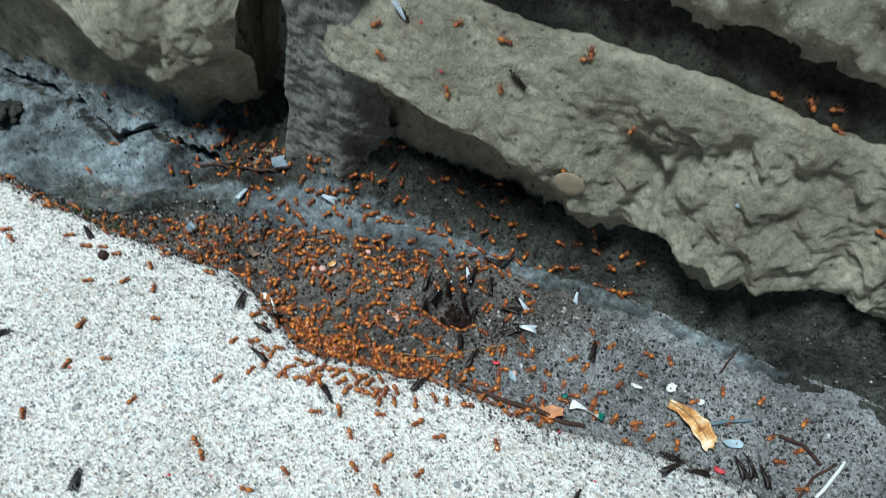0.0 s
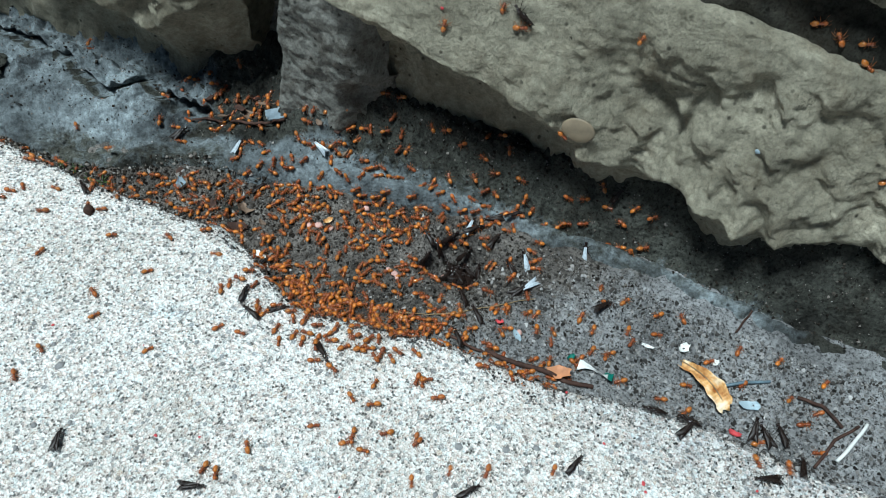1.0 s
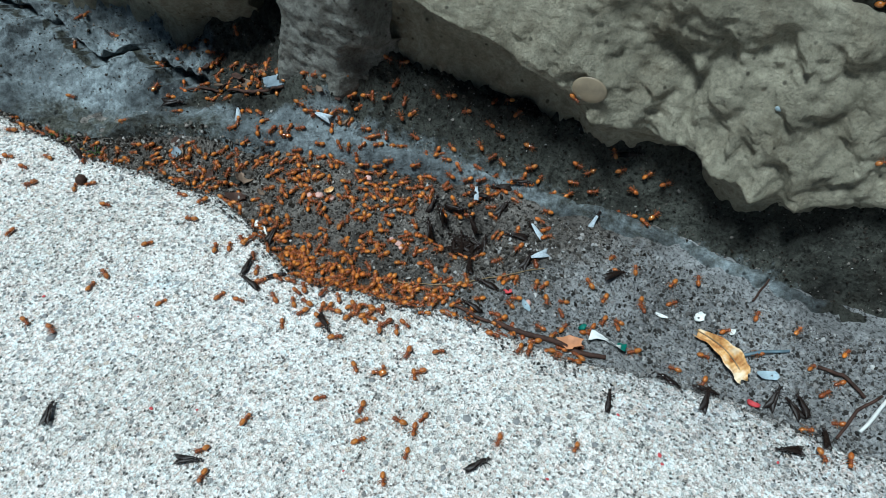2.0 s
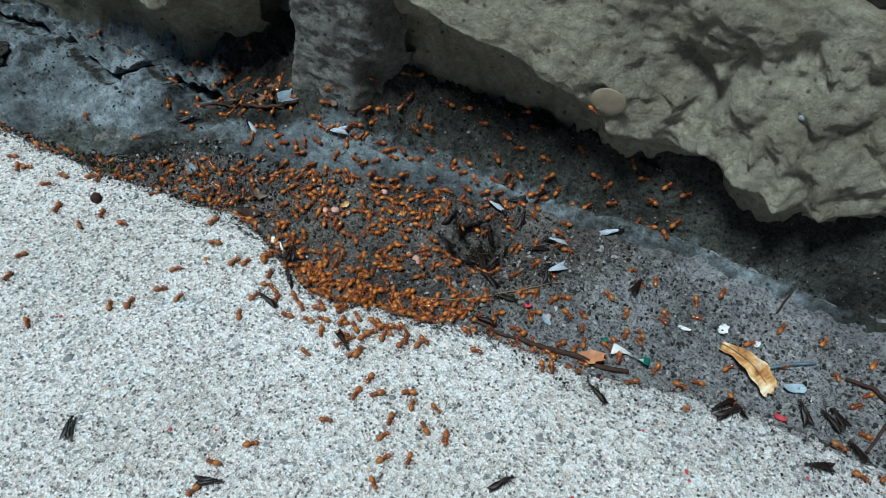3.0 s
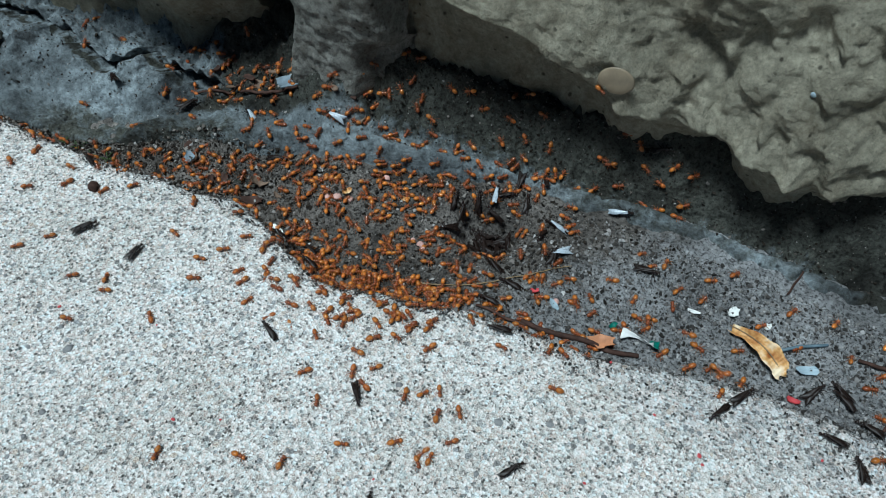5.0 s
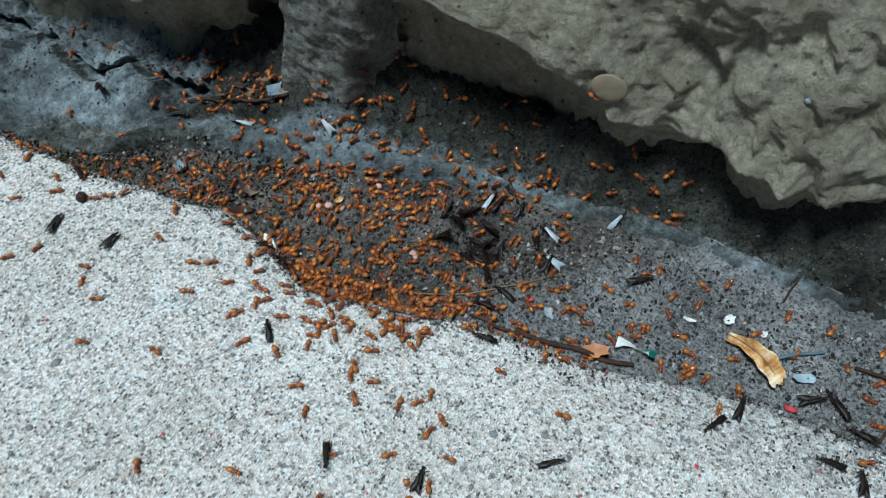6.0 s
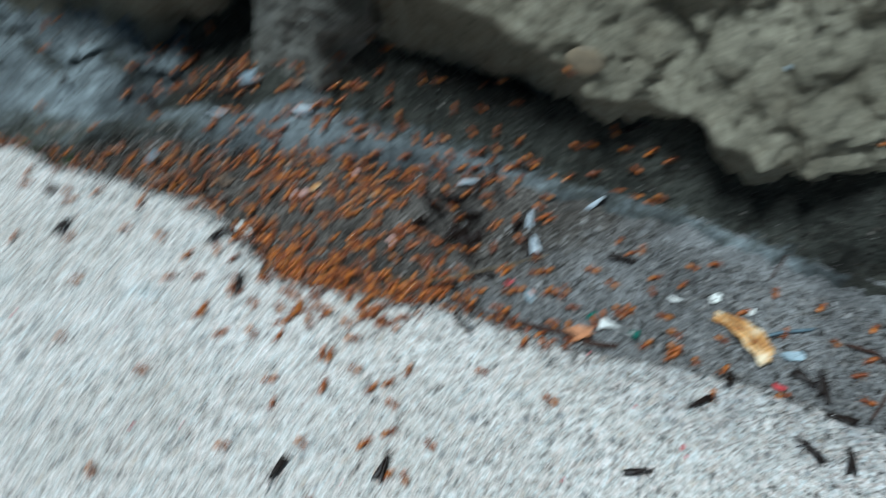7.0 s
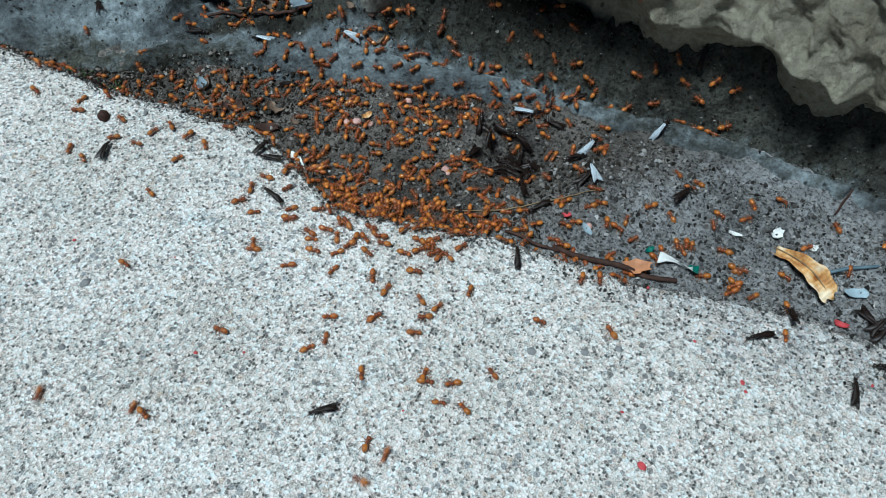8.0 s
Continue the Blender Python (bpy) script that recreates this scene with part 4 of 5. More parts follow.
def in_damp(rnd):
    x, y = in_soil(rnd)
    while x - 0.8 * (y - 0.135) > -0.045 + rnd.gauss(0, 0.012):
        x, y = in_soil(rnd)
    return x, y


def in_dry(rnd):
    x, y = in_soil(rnd)
    while x - 0.8 * (y - 0.135) < -0.055 + rnd.gauss(0, 0.012):
        x, y = in_soil(rnd)
    return x, y


def on_foot(rnd):
    x = rnd.uniform(-0.3, 0.08)
    a, b = foot_top(x), foot_back(x) + 0.016
    return x, a + (b - a) * rnd.random() ** 0.7


def on_edge(rnd):
    x = rnd.uniform(-0.25, 0.07)
    return x, slab_edge(x) + 0.001 - 0.018 * rnd.random() ** 2.2 * (0.3 + 0.9 * step(-0.06, 0.03, x))


scatter("soil_crumbs", "crumbs and grit of grey soil", 16000, in_dry, lambda r: 0.12 + 0.6 * r.random() ** 8, M_CRUMB, 1)
scatter("dark_crumbs", "dark damp crumbs of soil under the swarm", 20000, in_damp, lambda r: 0.14 + 0.65 * r.random() ** 8, M_CRUMB_DARK, 4)
scatter("mortar_crumbs", "small crumbs of earth on the mortar", 6500, on_foot, lambda r: 0.15 + 0.4 * r.random() ** 4, M_CRUMB_DARK, 2)
scatter("edge_crumbs", "fine crumbs of soil strewn along the slab's edge", 6000, on_edge, lambda r: 0.1 + 0.4 * r.random() ** 4, M_CRUMB, 3)


def in_crack(rnd):
    x = rnd.uniform(-0.3, -0.205)
    return x, crack(x)[0] + rnd.gauss(0, 0.0011)


scatter("crack_crumbs", "dark crumbs lodged in the mortar crack", 900, in_crack, lambda r: 0.2 + 0.5 * r.random() ** 3, M_CRUMB_DARK, 6)
PAVEMENT = bpy.data.objects["pavement"]


def gravel(count):
    shapes = []
    for k in range(5):
        bm = bmesh.new()
        lump(bm, (1.0, 0.7 + 0.06 * k, 0.45), k * 3 + 1, 0.35, 1)
        me = bpy.data.meshes.new("pebble")
        bm.to_mesh(me)
        bm.free()
        me.materials.append(M_PEBBLE)
        me.polygons.foreach_set("use_smooth", [True] * len(me.polygons))
        shapes.append(me)
    rnd = random.Random(12)
    spots = [(-39, 81, 1.9, 100), (-27, 87, 1.8, 100), (-155, 42, 1.8, 70), (-20, 92, 1.3, 0), (-6, 92, 1.0, 40)]
    while len(spots) < count:
        x = rnd.uniform(-240, 60)
        y = rnd.uniform(-20, slab_edge(x * MM) / MM - 2)
        spots.append((x, y, 0.4 + 0.75 * rnd.random() ** 3, rnd.uniform(0, 180)))
    for x, y, s, a in spots:
        ob = new("pebble", rnd.choice(shapes))
        ob.parent = PAVEMENT
        ob.matrix_basis = Matrix.Translation((x * MM, y * MM, -0.00018 * s)) @ Matrix.Rotation(radians(a), 4, "Z") @ Matrix.Scale(s, 4)


gravel(290)


# ---- the swarm ----
def swarm():
    """Workers that shuffle in the crowd: strips along the gap, each (count, x from, x to, across from, across to), all in millimetres."""
    rnd, taken, crowd = random.Random(31), [], []

    def settle(count, x0, x1, where, near, peak=None, lift=0.0, still=0.5):
        tries = 0
        while count and tries < 6000:
            tries += 1
            x = rnd.gauss(*peak) if peak else rnd.uniform(x0, x1)
            if not x0 < x < x1:
                continue
            y = where(x * MM) / MM
            if ((x + 73) / 10) ** 2 + ((y - 139) / 9) ** 2 < 1:
                continue
            if grain_at(x * MM, y * MM, 50, 0.011) < rnd.uniform(-0.55, 0.25) - 0.25 * lift:
                continue
            if any((x - a) ** 2 + (y - b) ** 2 < near * near for a, b in taken):
                continue
            taken.append((x, y))
            count -= 1
            if still and rnd.random() < still:
                crowd.append(stand(x * MM, y * MM, rnd.uniform(0, 360), rnd.uniform(0, lift) * MM))
            else:
                mill(nest_worker(), x, y, rnd.uniform(0, 360), 1.8, rnd.uniform(0, lift))

    def between(f, g, a=0.0, b=0.0):
        return lambda x: f(x) + a + (g(x) + b - f(x) - a) * rnd.random()

    def about(f, a, b):
        return lambda x: f(x) + rnd.uniform(a, b)

    settle(150, -132, -64, about(slab_edge, -0.003, 0.009), 1.25, (-95, 17), 1.0, 0.85)
    settle(26, -128, -68, about(slab_edge, -0.013, -0.002), 3.0, (-96, 15), 0.0, 0.0)
    settle(205, -150, -42, between(slab_edge, foot_front, 0.002, 0.004), 1.7, (-97, 27), 0.4, 0.72)
    settle(26, -48, 4, between(slab_edge, foot_front, 0.004, -0.002), 3.5, None, 0.0, 0.0)
    settle(64, -165, -60, between(foot_front, foot_back, 0.0, -0.002), 3.0, None, 0.0, 0.4)
    settle(58, -206, -118, between(foot_top, foot_back, 0.011, 0.006), 2.6, None, 0.0, 0.75)
    settle(46, -134, -20, between(foot_back, foot_back, -0.004, 0.014), 3.6, None, 0.0, 0.7)
    settle(34, -252, -168, about(slab_edge, -0.003, 0.005), 2.5, None, 0.0, 0.6)
    settle(22, -218, -165, between(slab_edge, foot_front, 0.003, 0.0), 3.0, None, 0.0, 0.7)
    settle(28, -178, -140, between(slab_edge, foot_front, 0.003, 0.002), 2.6, None, 0.0, 0.6)
    settle(18, -72, -25, about(slab_edge, -0.003, 0.004), 3.0, None, 0.0, 0.5)
    settle(12, 0, 52, between(slab_edge, foot_front, 0.004, 0.0), 7.0, None, 0.0, 0.3)
    settle(6, -250, -180, between(foot_front, foot_back, 0.012, 0.004), 9.0, None, 0.0, 0.0)
    verts, faces, slots = [], [], []
    kinds = [M_AMBER, M_AMBER_DARK, M_LEG, M_GASTER]
    for k, m in enumerate(crowd):
        for o in nest_workers[k % len(nest_workers)].children_recursive:
            base = len(verts)
            verts += [tuple(m @ v.co) for v in o.data.vertices]
            for f in o.data.polygons:
                faces.append([base + i for i in f.vertices])
                slots.append(kinds.index(o.data.materials[0]))
    ob = mesh_object("ant_crowd", verts, faces, kinds[0])
    for m in kinds[1:]:
        ob.data.materials.append(m)
    ob.data.polygons.foreach_set("material_index", slots)
    tagged(ob, "amber worker ants packed in the gap and nooks", "ants", kind="stuff")


def dark_knot():
    """Winged ants crowded about the hollow."""
    rnd = random.Random(9)
    for k in range(30):
        mill(next_winged(), -72 + rnd.gauss(0, 3.2), 140.5 + rnd.gauss(0, 3.6), rnd.gauss(95, 32), 1.2, rnd.uniform(0, 1.6))


def motions():
    """All that crawls: rows of seconds, x, y in millimetres and heading in degrees; on the stone face x, z and heading."""
    crawl(next_worker(), (0, -187.0, 78.7, -149), (1.5, -192.7, 64.8, -92), (3.5, -194.2, 60.7, -137), (5.5, -193.9, 60.4, -138), (8, -190.7, 74.8, -73))
    crawl(next_worker(), (0, -175.7, 85.5, 71), (1.5, -175.8, 86.0, 31), (3.5, -175.1, 86.2, 18), (5.5, -180.1, 98.3, 71), (8, -172.3, 92.1, 81))
    crawl(next_worker(), (0, -172.9, 94.9, 133), (1.5, -191.5, 99.2, 110), (3.5, -199.8, 94.4, 30), (5.5, -203.1, 92.2, -25), (8, -201.0, 91.4, -110))
    crawl(next_worker(), (0, -165.0, 88.2, 124), (1.5, -158.3, 98.7, 188), (3.5, -158.9, 109.9, 210), (5.5, -162.6, 111.3, 209), (8, -173.1, 109.5, 209))
    crawl(next_worker(), (0, -155.6, 79.1, 31), (1.5, -155.0, 81.4, 57), (3.5, -147.2, 80.9, 42), (5.5, -157.0, 89.1, -12), (8, -158.9, 87.5, 67))
    crawl(next_worker(), (0, -175.9, 65.0, 90), (1.5, -160.3, 66.3, 164), (3.5, -150.2, 63.8, 81), (5.5, -137.3, 59.7, 155), (8, -113.1, 48.1, 178))
    crawl(next_worker(), (0, -168.7, 51.2, -73), (1.5, -162.7, 41.6, 2), (3.5, -175.6, 45.7, -28), (5.5, -156.2, 49.8, 29), (8, -148.7, 51.7, 3))
    crawl(next_worker(), (0, -159.0, 59.3, 20), (1.5, -157.7, 60.5, 70), (3.5, -156.9, 61.2, 134), (5.5, -159.6, 61.8, 203), (8, -158.4, 73.8, 153))
    crawl(next_worker(), (0, -167.1, 31.7, -34), (1.5, -160.4, 35.1, -27), (3.5, -143.5, 79.3, 55), (5.5, -138.1, 77.3, 29), (8, -133.2, 83.6, 53))
    crawl(next_worker(), (0, -141.4, 52.7, 86), (1.5, -134.4, 63.2, 69), (3.5, -145.4, 74.5, 104), (5.5, -165.6, 63.4, 117), (8, -169.8, 110.9, 117))
    crawl(next_worker(), (0, -123.0, 72.3, 72), (1.5, -122.0, 77.5, 56), (3.5, -121.0, 77.9, 128), (5.5, -120.0, 79.3, 54), (8, -121.2, 73.8, 117))
    crawl(next_worker(), (0, -110.4, 49.4, -32), (1.5, -94.5, 37.7, -98), (3.5, -99.7, 39.5, -183), (5.5, -75.4, 45.0, -266), (8, -63.4, 40.8, -253))
    crawl(next_worker(), (0, -114.8, 52.0, -32), (1.5, -89.2, 35.3, -81), (3.5, -103.0, 29.7, -117), (5.5, -113.9, 30.5, -69), (8, -115.9, 20.8, -24))
    crawl(next_worker(), (0, -85.7, 58.4, -12), (1.5, -76.4, 66.4, 53), (3.5, -81.3, 62.4, 9), (5.5, -85.2, 62.7, -65), (8, -87.3, 58.9, -66))
    crawl(next_worker(), (0, -92.5, 48.0, -159), (1.5, -90.1, 51.0, -244), (3.5, -93.7, 45.5, -329), (5.5, -92.8, 39.9, -350), (8, -89.8, 54.7, -298))
    crawl(next_worker(), (0, -89.1, 78.8, 20), (1.5, -90.2, 83.9, 31), (3.5, -88.0, 87.5, 53), (5.5, -94.6, 87.8, 53), (8, -94.3, 89.7, -32))
    crawl(next_worker(), (0, -83.0, 82.6, -42), (1.5, -84.1, 83.1, 20), (3.5, -83.4, 85.5, 105), (5.5, -80.4, 86.6, 40), (8, -76.9, 87.1, 28))
    crawl(next_worker(), (0, -71.1, 88.4, 15), (1.5, -69.0, 83.5, 100), (3.5, -60.9, 77.9, 102), (5.5, -60.6, 78.9, 40), (8, -66.3, 80.7, 61))
    crawl(next_worker(), (0, -59.7, 91.7, -112), (1.5, -60.9, 92.7, -68), (3.5, -74.6, 73.0, -150), (5.5, -76.2, 72.7, -206), (8, -79.3, 70.4, -291))
    crawl(next_worker(), (0, -75.5, 77.9, -37), (1.5, -73.3, 78.0, -20), (3.5, -76.9, 79.4, -105), (5.5, -75.4, 78.5, -129), (8, -71.3, 80.5, -204))
    crawl(next_worker(), (0, -51.7, 91.0, -149), (1.5, -52.6, 89.8, -149), (3.5, -81.4, 70.8, -85), (5.5, -80.6, 76.2, -76), (8, -86.1, 80.3, -67))
    crawl(next_worker(), (0, -68.6, 69.8, -14), (1.5, -66.2, 68.5, -75), (3.5, -64.7, 73.1, -68), (5.5, -64.8, 76.0, -69), (8, -67.9, 76.5, -141))
    crawl(next_worker(), (0, -61.7, 77.1, 242), (1.5, -67.9, 79.9, 200), (3.5, -64.0, 82.1, 199), (5.5, -67.9, 94.9, 243), (8, -85.3, 111.9, 243))
    crawl(next_worker(), (0, -50.8, 78.0, -98), (1.5, -49.6, 75.2, -102), (3.5, -49.2, 74.3, -70), (5.5, -46.8, 69.4, -151), (8, -45.1, 70.9, -199))
    crawl(next_worker(), (0, -58.9, 67.4, -28), (1.5, -62.6, 66.0, 41), (3.5, -63.9, 67.0, 77), (5.5, -47.5, 62.1, 110), (8, -47.1, 59.5, 167))
    crawl(next_worker(), (0, -127.7, 86.1, 67), (1.5, -130.7, 92.6, 121), (3.5, -131.8, 94.2, 55), (5.5, -135.1, 99.8, 29), (8, -118.4, 115.8, 29))
    crawl(next_worker(), (0, -122.0, 89.0, 223), (1.5, -129.6, 96.0, 178), (3.5, -126.8, 98.3, 110), (5.5, -128.0, 96.2, 119), (8, -131.3, 94.1, 196))
    crawl(next_worker(), (0, -113.6, 84.4, 100), (1.5, -134.3, 89.5, 122), (3.5, -134.9, 92.5, 42), (5.5, -138.1, 89.7, 29), (8, -133.1, 89.0, 109))
    crawl(next_worker(), (0, -115.8, 80.1, 89), (1.5, -115.0, 78.0, 4), (3.5, -124.1, 86.4, 89), (5.5, -129.0, 86.3, 54), (8, -126.9, 82.4, 40))
    crawl(next_worker(), (0, -113.7, 88.5, 109), (1.5, -113.3, 87.9, 68), (3.5, -121.7, 90.7, 18), (5.5, -121.8, 89.9, -21), (8, -107.3, 82.5, 28))
    crawl(next_worker(), (0, -105.2, 84.5, -44), (1.5, -101.8, 80.5, -71), (3.5, -96.0, 76.8, -11), (5.5, -96.2, 79.6, -64), (8, -96.7, 76.9, -111))
    crawl(next_worker(), (0, -105.4, 87.7, 54), (1.5, -106.7, 93.6, 31), (3.5, -107.0, 88.2, -29), (5.5, -113.8, 93.1, 29), (8, -108.6, 93.1, -32))
    crawl(next_worker(), (0, -97.7, 90.8, 65), (1.5, -101.2, 95.1, 31), (3.5, -95.9, 95.1, 41), (5.5, -96.3, 92.2, 115), (8, -101.5, 91.0, 156))
    crawl(next_worker(), (0, -96.2, 87.6, 233), (1.5, -93.2, 89.0, 288), (3.5, -93.6, 90.8, 277), (5.5, -90.8, 90.8, 209), (8, -91.0, 92.3, 208))
    crawl(next_worker(), (0, -93.1, 93.8, 31), (1.5, -61.7, 60.8, 52), (3.5, -60.3, 62.1, 66), (5.5, -60.0, 63.2, 45), (8, -60.0, 62.6, 101))
    crawl(next_worker(), (0, -90.8, 94.9, 31), (1.5, -91.3, 95.3, 116), (3.5, -90.0, 94.5, 149), (5.5, -86.8, 97.8, 176), (8, -89.7, 98.4, 208))
    crawl(next_worker(), (0, -83.8, 94.4, -75), (1.5, -54.6, 70.2, -149), (3.5, -55.6, 75.1, -221), (5.5, -54.0, 74.4, -259), (8, -58.6, 61.1, -332))
    crawl(next_worker(), (0, -80.6, 91.9, -1), (1.5, -80.4, 93.8, 54), (3.5, -81.7, 96.2, -3), (5.5, -80.4, 96.8, -86), (8, -83.0, 99.7, -140))
    crawl(next_worker(), (0, -76.2, 94.1, 85), (1.5, -75.0, 103.1, 105), (3.5, -78.5, 102.8, 30), (5.5, -76.8, 100.4, 29), (8, -77.3, 98.3, 51))
    crawl(next_worker(), (0, -81.6, 102.3, -149), (1.5, -81.5, 100.6, -149), (3.5, -85.2, 80.2, -116), (5.5, -82.3, 80.6, -201), (8, -80.9, 78.8, -267))
    crawl(next_worker(), (0, -91.3, 99.9, 9), (1.5, -86.9, 103.9, 54), (3.5, -96.2, 104.1, 53), (5.5, -100.9, 99.9, 41), (8, -105.4, 87.2, 5))
    crawl(next_worker(), (0, -86.7, 99.9, 9), (1.5, -86.0, 96.9, 54), (3.5, -83.7, 89.0, 64), (5.5, -73.0, 90.8, -14), (8, -62.4, 115.1, -14))
    crawl(next_worker(), (0, -63.9, 97.5, 112), (1.5, -65.8, 101.9, 178), (3.5, -74.1, 107.6, 232), (5.5, -95.7, 83.5, 187), (8, -98.8, 82.0, 220))
    crawl(next_worker(), (0, -59.4, 101.8, -32), (1.5, -56.6, 93.1, 53), (3.5, -53.3, 103.6, 7), (5.5, -46.7, 99.8, 6), (8, -40.8, 89.5, 11))
    crawl(next_worker(), (0, -100.8, 102.9, -182), (1.5, -148.8, 96.3, -149), (3.5, -140.9, 93.3, -150), (5.5, -122.7, 80.1, -96), (8, -120.0, 72.1, -152))
    crawl(next_worker(), (0, -93.5, 106.1, 234), (1.5, -92.1, 107.7, 234), (8, -92.1, 107.7, 234))
    crawl(next_worker(), (0, -108.6, 98.3, 31), (1.5, -106.2, 100.9, 55), (3.5, -108.0, 98.3, 30), (5.5, -110.3, 98.5, 6), (8, -112.5, 102.3, 28))
    crawl(next_worker(), (0, -171.6, 101.1, 211), (1.5, -192.4, 106.6, 211), (3.5, -195.4, 106.0, 210), (5.5, -185.3, 96.8, 197), (8, -181.7, 84.5, 208))
    crawl(next_worker(), (0, -165.4, 108.2, -172), (1.5, -168.0, 109.1, -121), (3.5, -168.0, 108.8, -174), (5.5, -171.8, 109.5, -175), (8, -184.9, 107.4, -175))
    crawl(next_worker(), (0, -153.0, 103.2, -161), (1.5, -150.2, 103.6, -122), (3.5, -151.4, 100.5, -76), (5.5, -159.7, 100.3, -50), (8, -161.9, 95.8, -99))
    crawl(next_worker(), (0, -186.7, 92.3, -149), (1.5, -187.0, 91.4, -149), (3.5, -183.4, 84.7, -64), (5.5, -186.9, 90.9, -137), (8, -184.5, 91.4, -201))
    crawl(next_worker(), (0, -35.0, 98.1, 137), (1.5, -29.7, 112.2, 155), (3.5, 5.8, 121.0, 186), (5.5, -5.7, 134.3, 186), (8, -5.7, 134.3, 186))
    crawl(next_worker(), (0, -55.3, 102.8, -60), (1.5, -58.8, 88.2, -68), (3.5, -54.9, 80.1, -22), (5.5, -58.0, 81.7, -79), (8, -61.0, 88.6, -89))
    crawl(next_worker(), (0, -48.9, 105.1, 31), (1.5, -44.6, 107.3, 20), (3.5, -47.9, 113.0, -5), (5.5, -34.7, 127.5, -5), (8, -34.7, 127.5, -5))
    crawl(next_worker(), (0, -32.6, 113.7, -129), (1.5, -33.3, 113.3, -128), (3.5, -36.4, 112.5, -213), (5.5, -27.4, 94.1, -162), (8, -23.6, 95.3, -208))
    crawl(next_worker(), (0, -25.4, 114.7, -160), (1.5, -24.0, 110.6, -172), (3.5, -6.9, 116.6, -140), (5.5, 0.0, 122.9, -140), (8, 0.0, 122.9, -140))
    crawl(next_worker(), (0, -42.1, 113.7, -2), (1.5, -36.6, 109.1, 20), (3.5, 6.3, 126.3, -6), (5.5, -1.3, 130.0, -6), (8, -1.3, 130.0, -6))
    crawl(next_worker(), (0, -255.4, 102.8, -1), (1.5, -200.0, 118.7, -1), (8, -200.0, 118.7, -1))
    crawl(next_worker(), (0, -231.9, 95.8, -67), (1.5, -212.9, 83.6, -9), (3.5, -209.1, 86.3, 43), (5.5, -209.1, 78.1, 43), (8, -201.7, 106.0, 56))
    crawl(next_worker(), (0, -224.8, 95.8, -149), (1.5, -226.7, 95.3, -149), (3.5, -229.9, 88.0, -150), (5.5, -234.4, 102.9, -218), (8, -200.0, 115.1, -218))
    crawl(next_worker(), (0, -228.5, 80.3, 31), (1.5, -218.2, 83.3, 8), (3.5, -220.6, 89.6, 30), (5.5, -218.3, 93.5, 101), (8, -219.2, 98.8, 56))
    crawl(next_worker(), (0, -223.9, 78.0, -8), (1.5, -220.0, 79.2, 31), (3.5, -223.8, 87.4, -50), (5.5, -221.2, 83.9, -10), (8, -217.0, 87.6, -4))
    crawl(next_worker(), (0, -207.5, 89.7, 211), (1.5, -207.2, 91.1, 170), (3.5, -207.3, 91.5, 178), (5.5, -241.6, 102.9, 209), (8, -301.4, 72.9, 209))
    crawl(next_worker(), (0, -198.6, 89.4, -149), (1.5, -204.4, 79.9, -135), (3.5, -197.2, 80.6, -60), (5.5, -199.2, 87.5, -122), (8, -199.1, 87.6, -153))
    crawl(next_worker(), (0, -193.1, 92.3, -149), (1.5, -191.0, 89.2, -232), (3.5, -186.6, 75.1, -189), (5.5, -188.4, 67.6, -109), (8, -184.5, 74.0, -24))
    crawl(next_worker(), (0, -51.3, 114.7, -78), (1.5, -50.3, 70.2, -78), (3.5, -48.6, 76.0, -70), (5.5, -50.5, 78.2, -52), (8, -67.8, 71.4, 17))
    crawl(next_worker(), (0, -25.9, 129.3, -68), (1.5, -43.3, 63.8, -68), (3.5, -55.5, 64.9, -69), (5.5, -51.7, 59.6, -21), (8, -53.0, 57.9, 28))
    crawl(next_worker(), (0, -44.8, 118.5, -68), (1.5, -46.7, 55.8, -68), (3.5, -63.8, 54.6, -28), (5.5, -72.9, 56.1, 19), (8, -74.0, 55.2, -66))
    crawl(next_worker(), (0, -14.9, 126.5, -75), (1.5, -31.2, 70.3, -75), (3.5, -15.9, 130.9, -75), (8, -15.9, 130.9, -75))
    crawl(next_worker(), (0, -12.8, 124.2, -79), (1.5, -13.1, 82.3, -79), (3.5, 8.0, 120.1, -97), (5.5, 9.7, 116.0, -89), (8, 15.6, 114.7, -65))
    crawl(next_worker(), (0, 0.0, 126.9, -76), (1.5, 52.9, 122.0, -76), (3.5, 55.7, 121.8, -141), (5.5, 0.0, 124.8, -141), (8, 0.0, 124.8, -141))
    crawl(next_worker(), (0, 0.0, 120.3, -43), (1.5, 44.5, 119.8, -43), (3.5, 50.1, 118.8, 19), (5.5, 51.0, 118.8, 39), (8, 0.0, 130.3, 39))
    crawl(next_worker(), (0, 0.0, 128.7, 31), (1.5, 41.4, 126.4, 31), (3.5, 43.2, 124.1, -33), (5.5, 0.0, 125.4, -33), (8, 0.0, 125.4, -33))
    crawl(next_worker(), (0, -186.2, 108.6, -135), (1.5, -206.1, 68.5, -135), (3.5, -184.4, 52.4, -70), (5.5, -170.5, 65.4, -151), (8, -174.0, 86.1, -164))
    crawl(next_worker(), (0, -145.3, 113.9, -34), (1.5, -145.3, 113.9, -34), (3.5, -141.8, 83.0, -34), (5.5, -141.8, 85.2, 29), (8, -154.8, 95.2, -37))
    crawl(next_worker(), (0, -86.1, 109.5, -116), (1.5, -86.1, 109.5, -116), (3.5, -91.4, 75.9, -116), (5.5, -92.5, 67.9, -145), (8, -89.9, 64.7, -157))
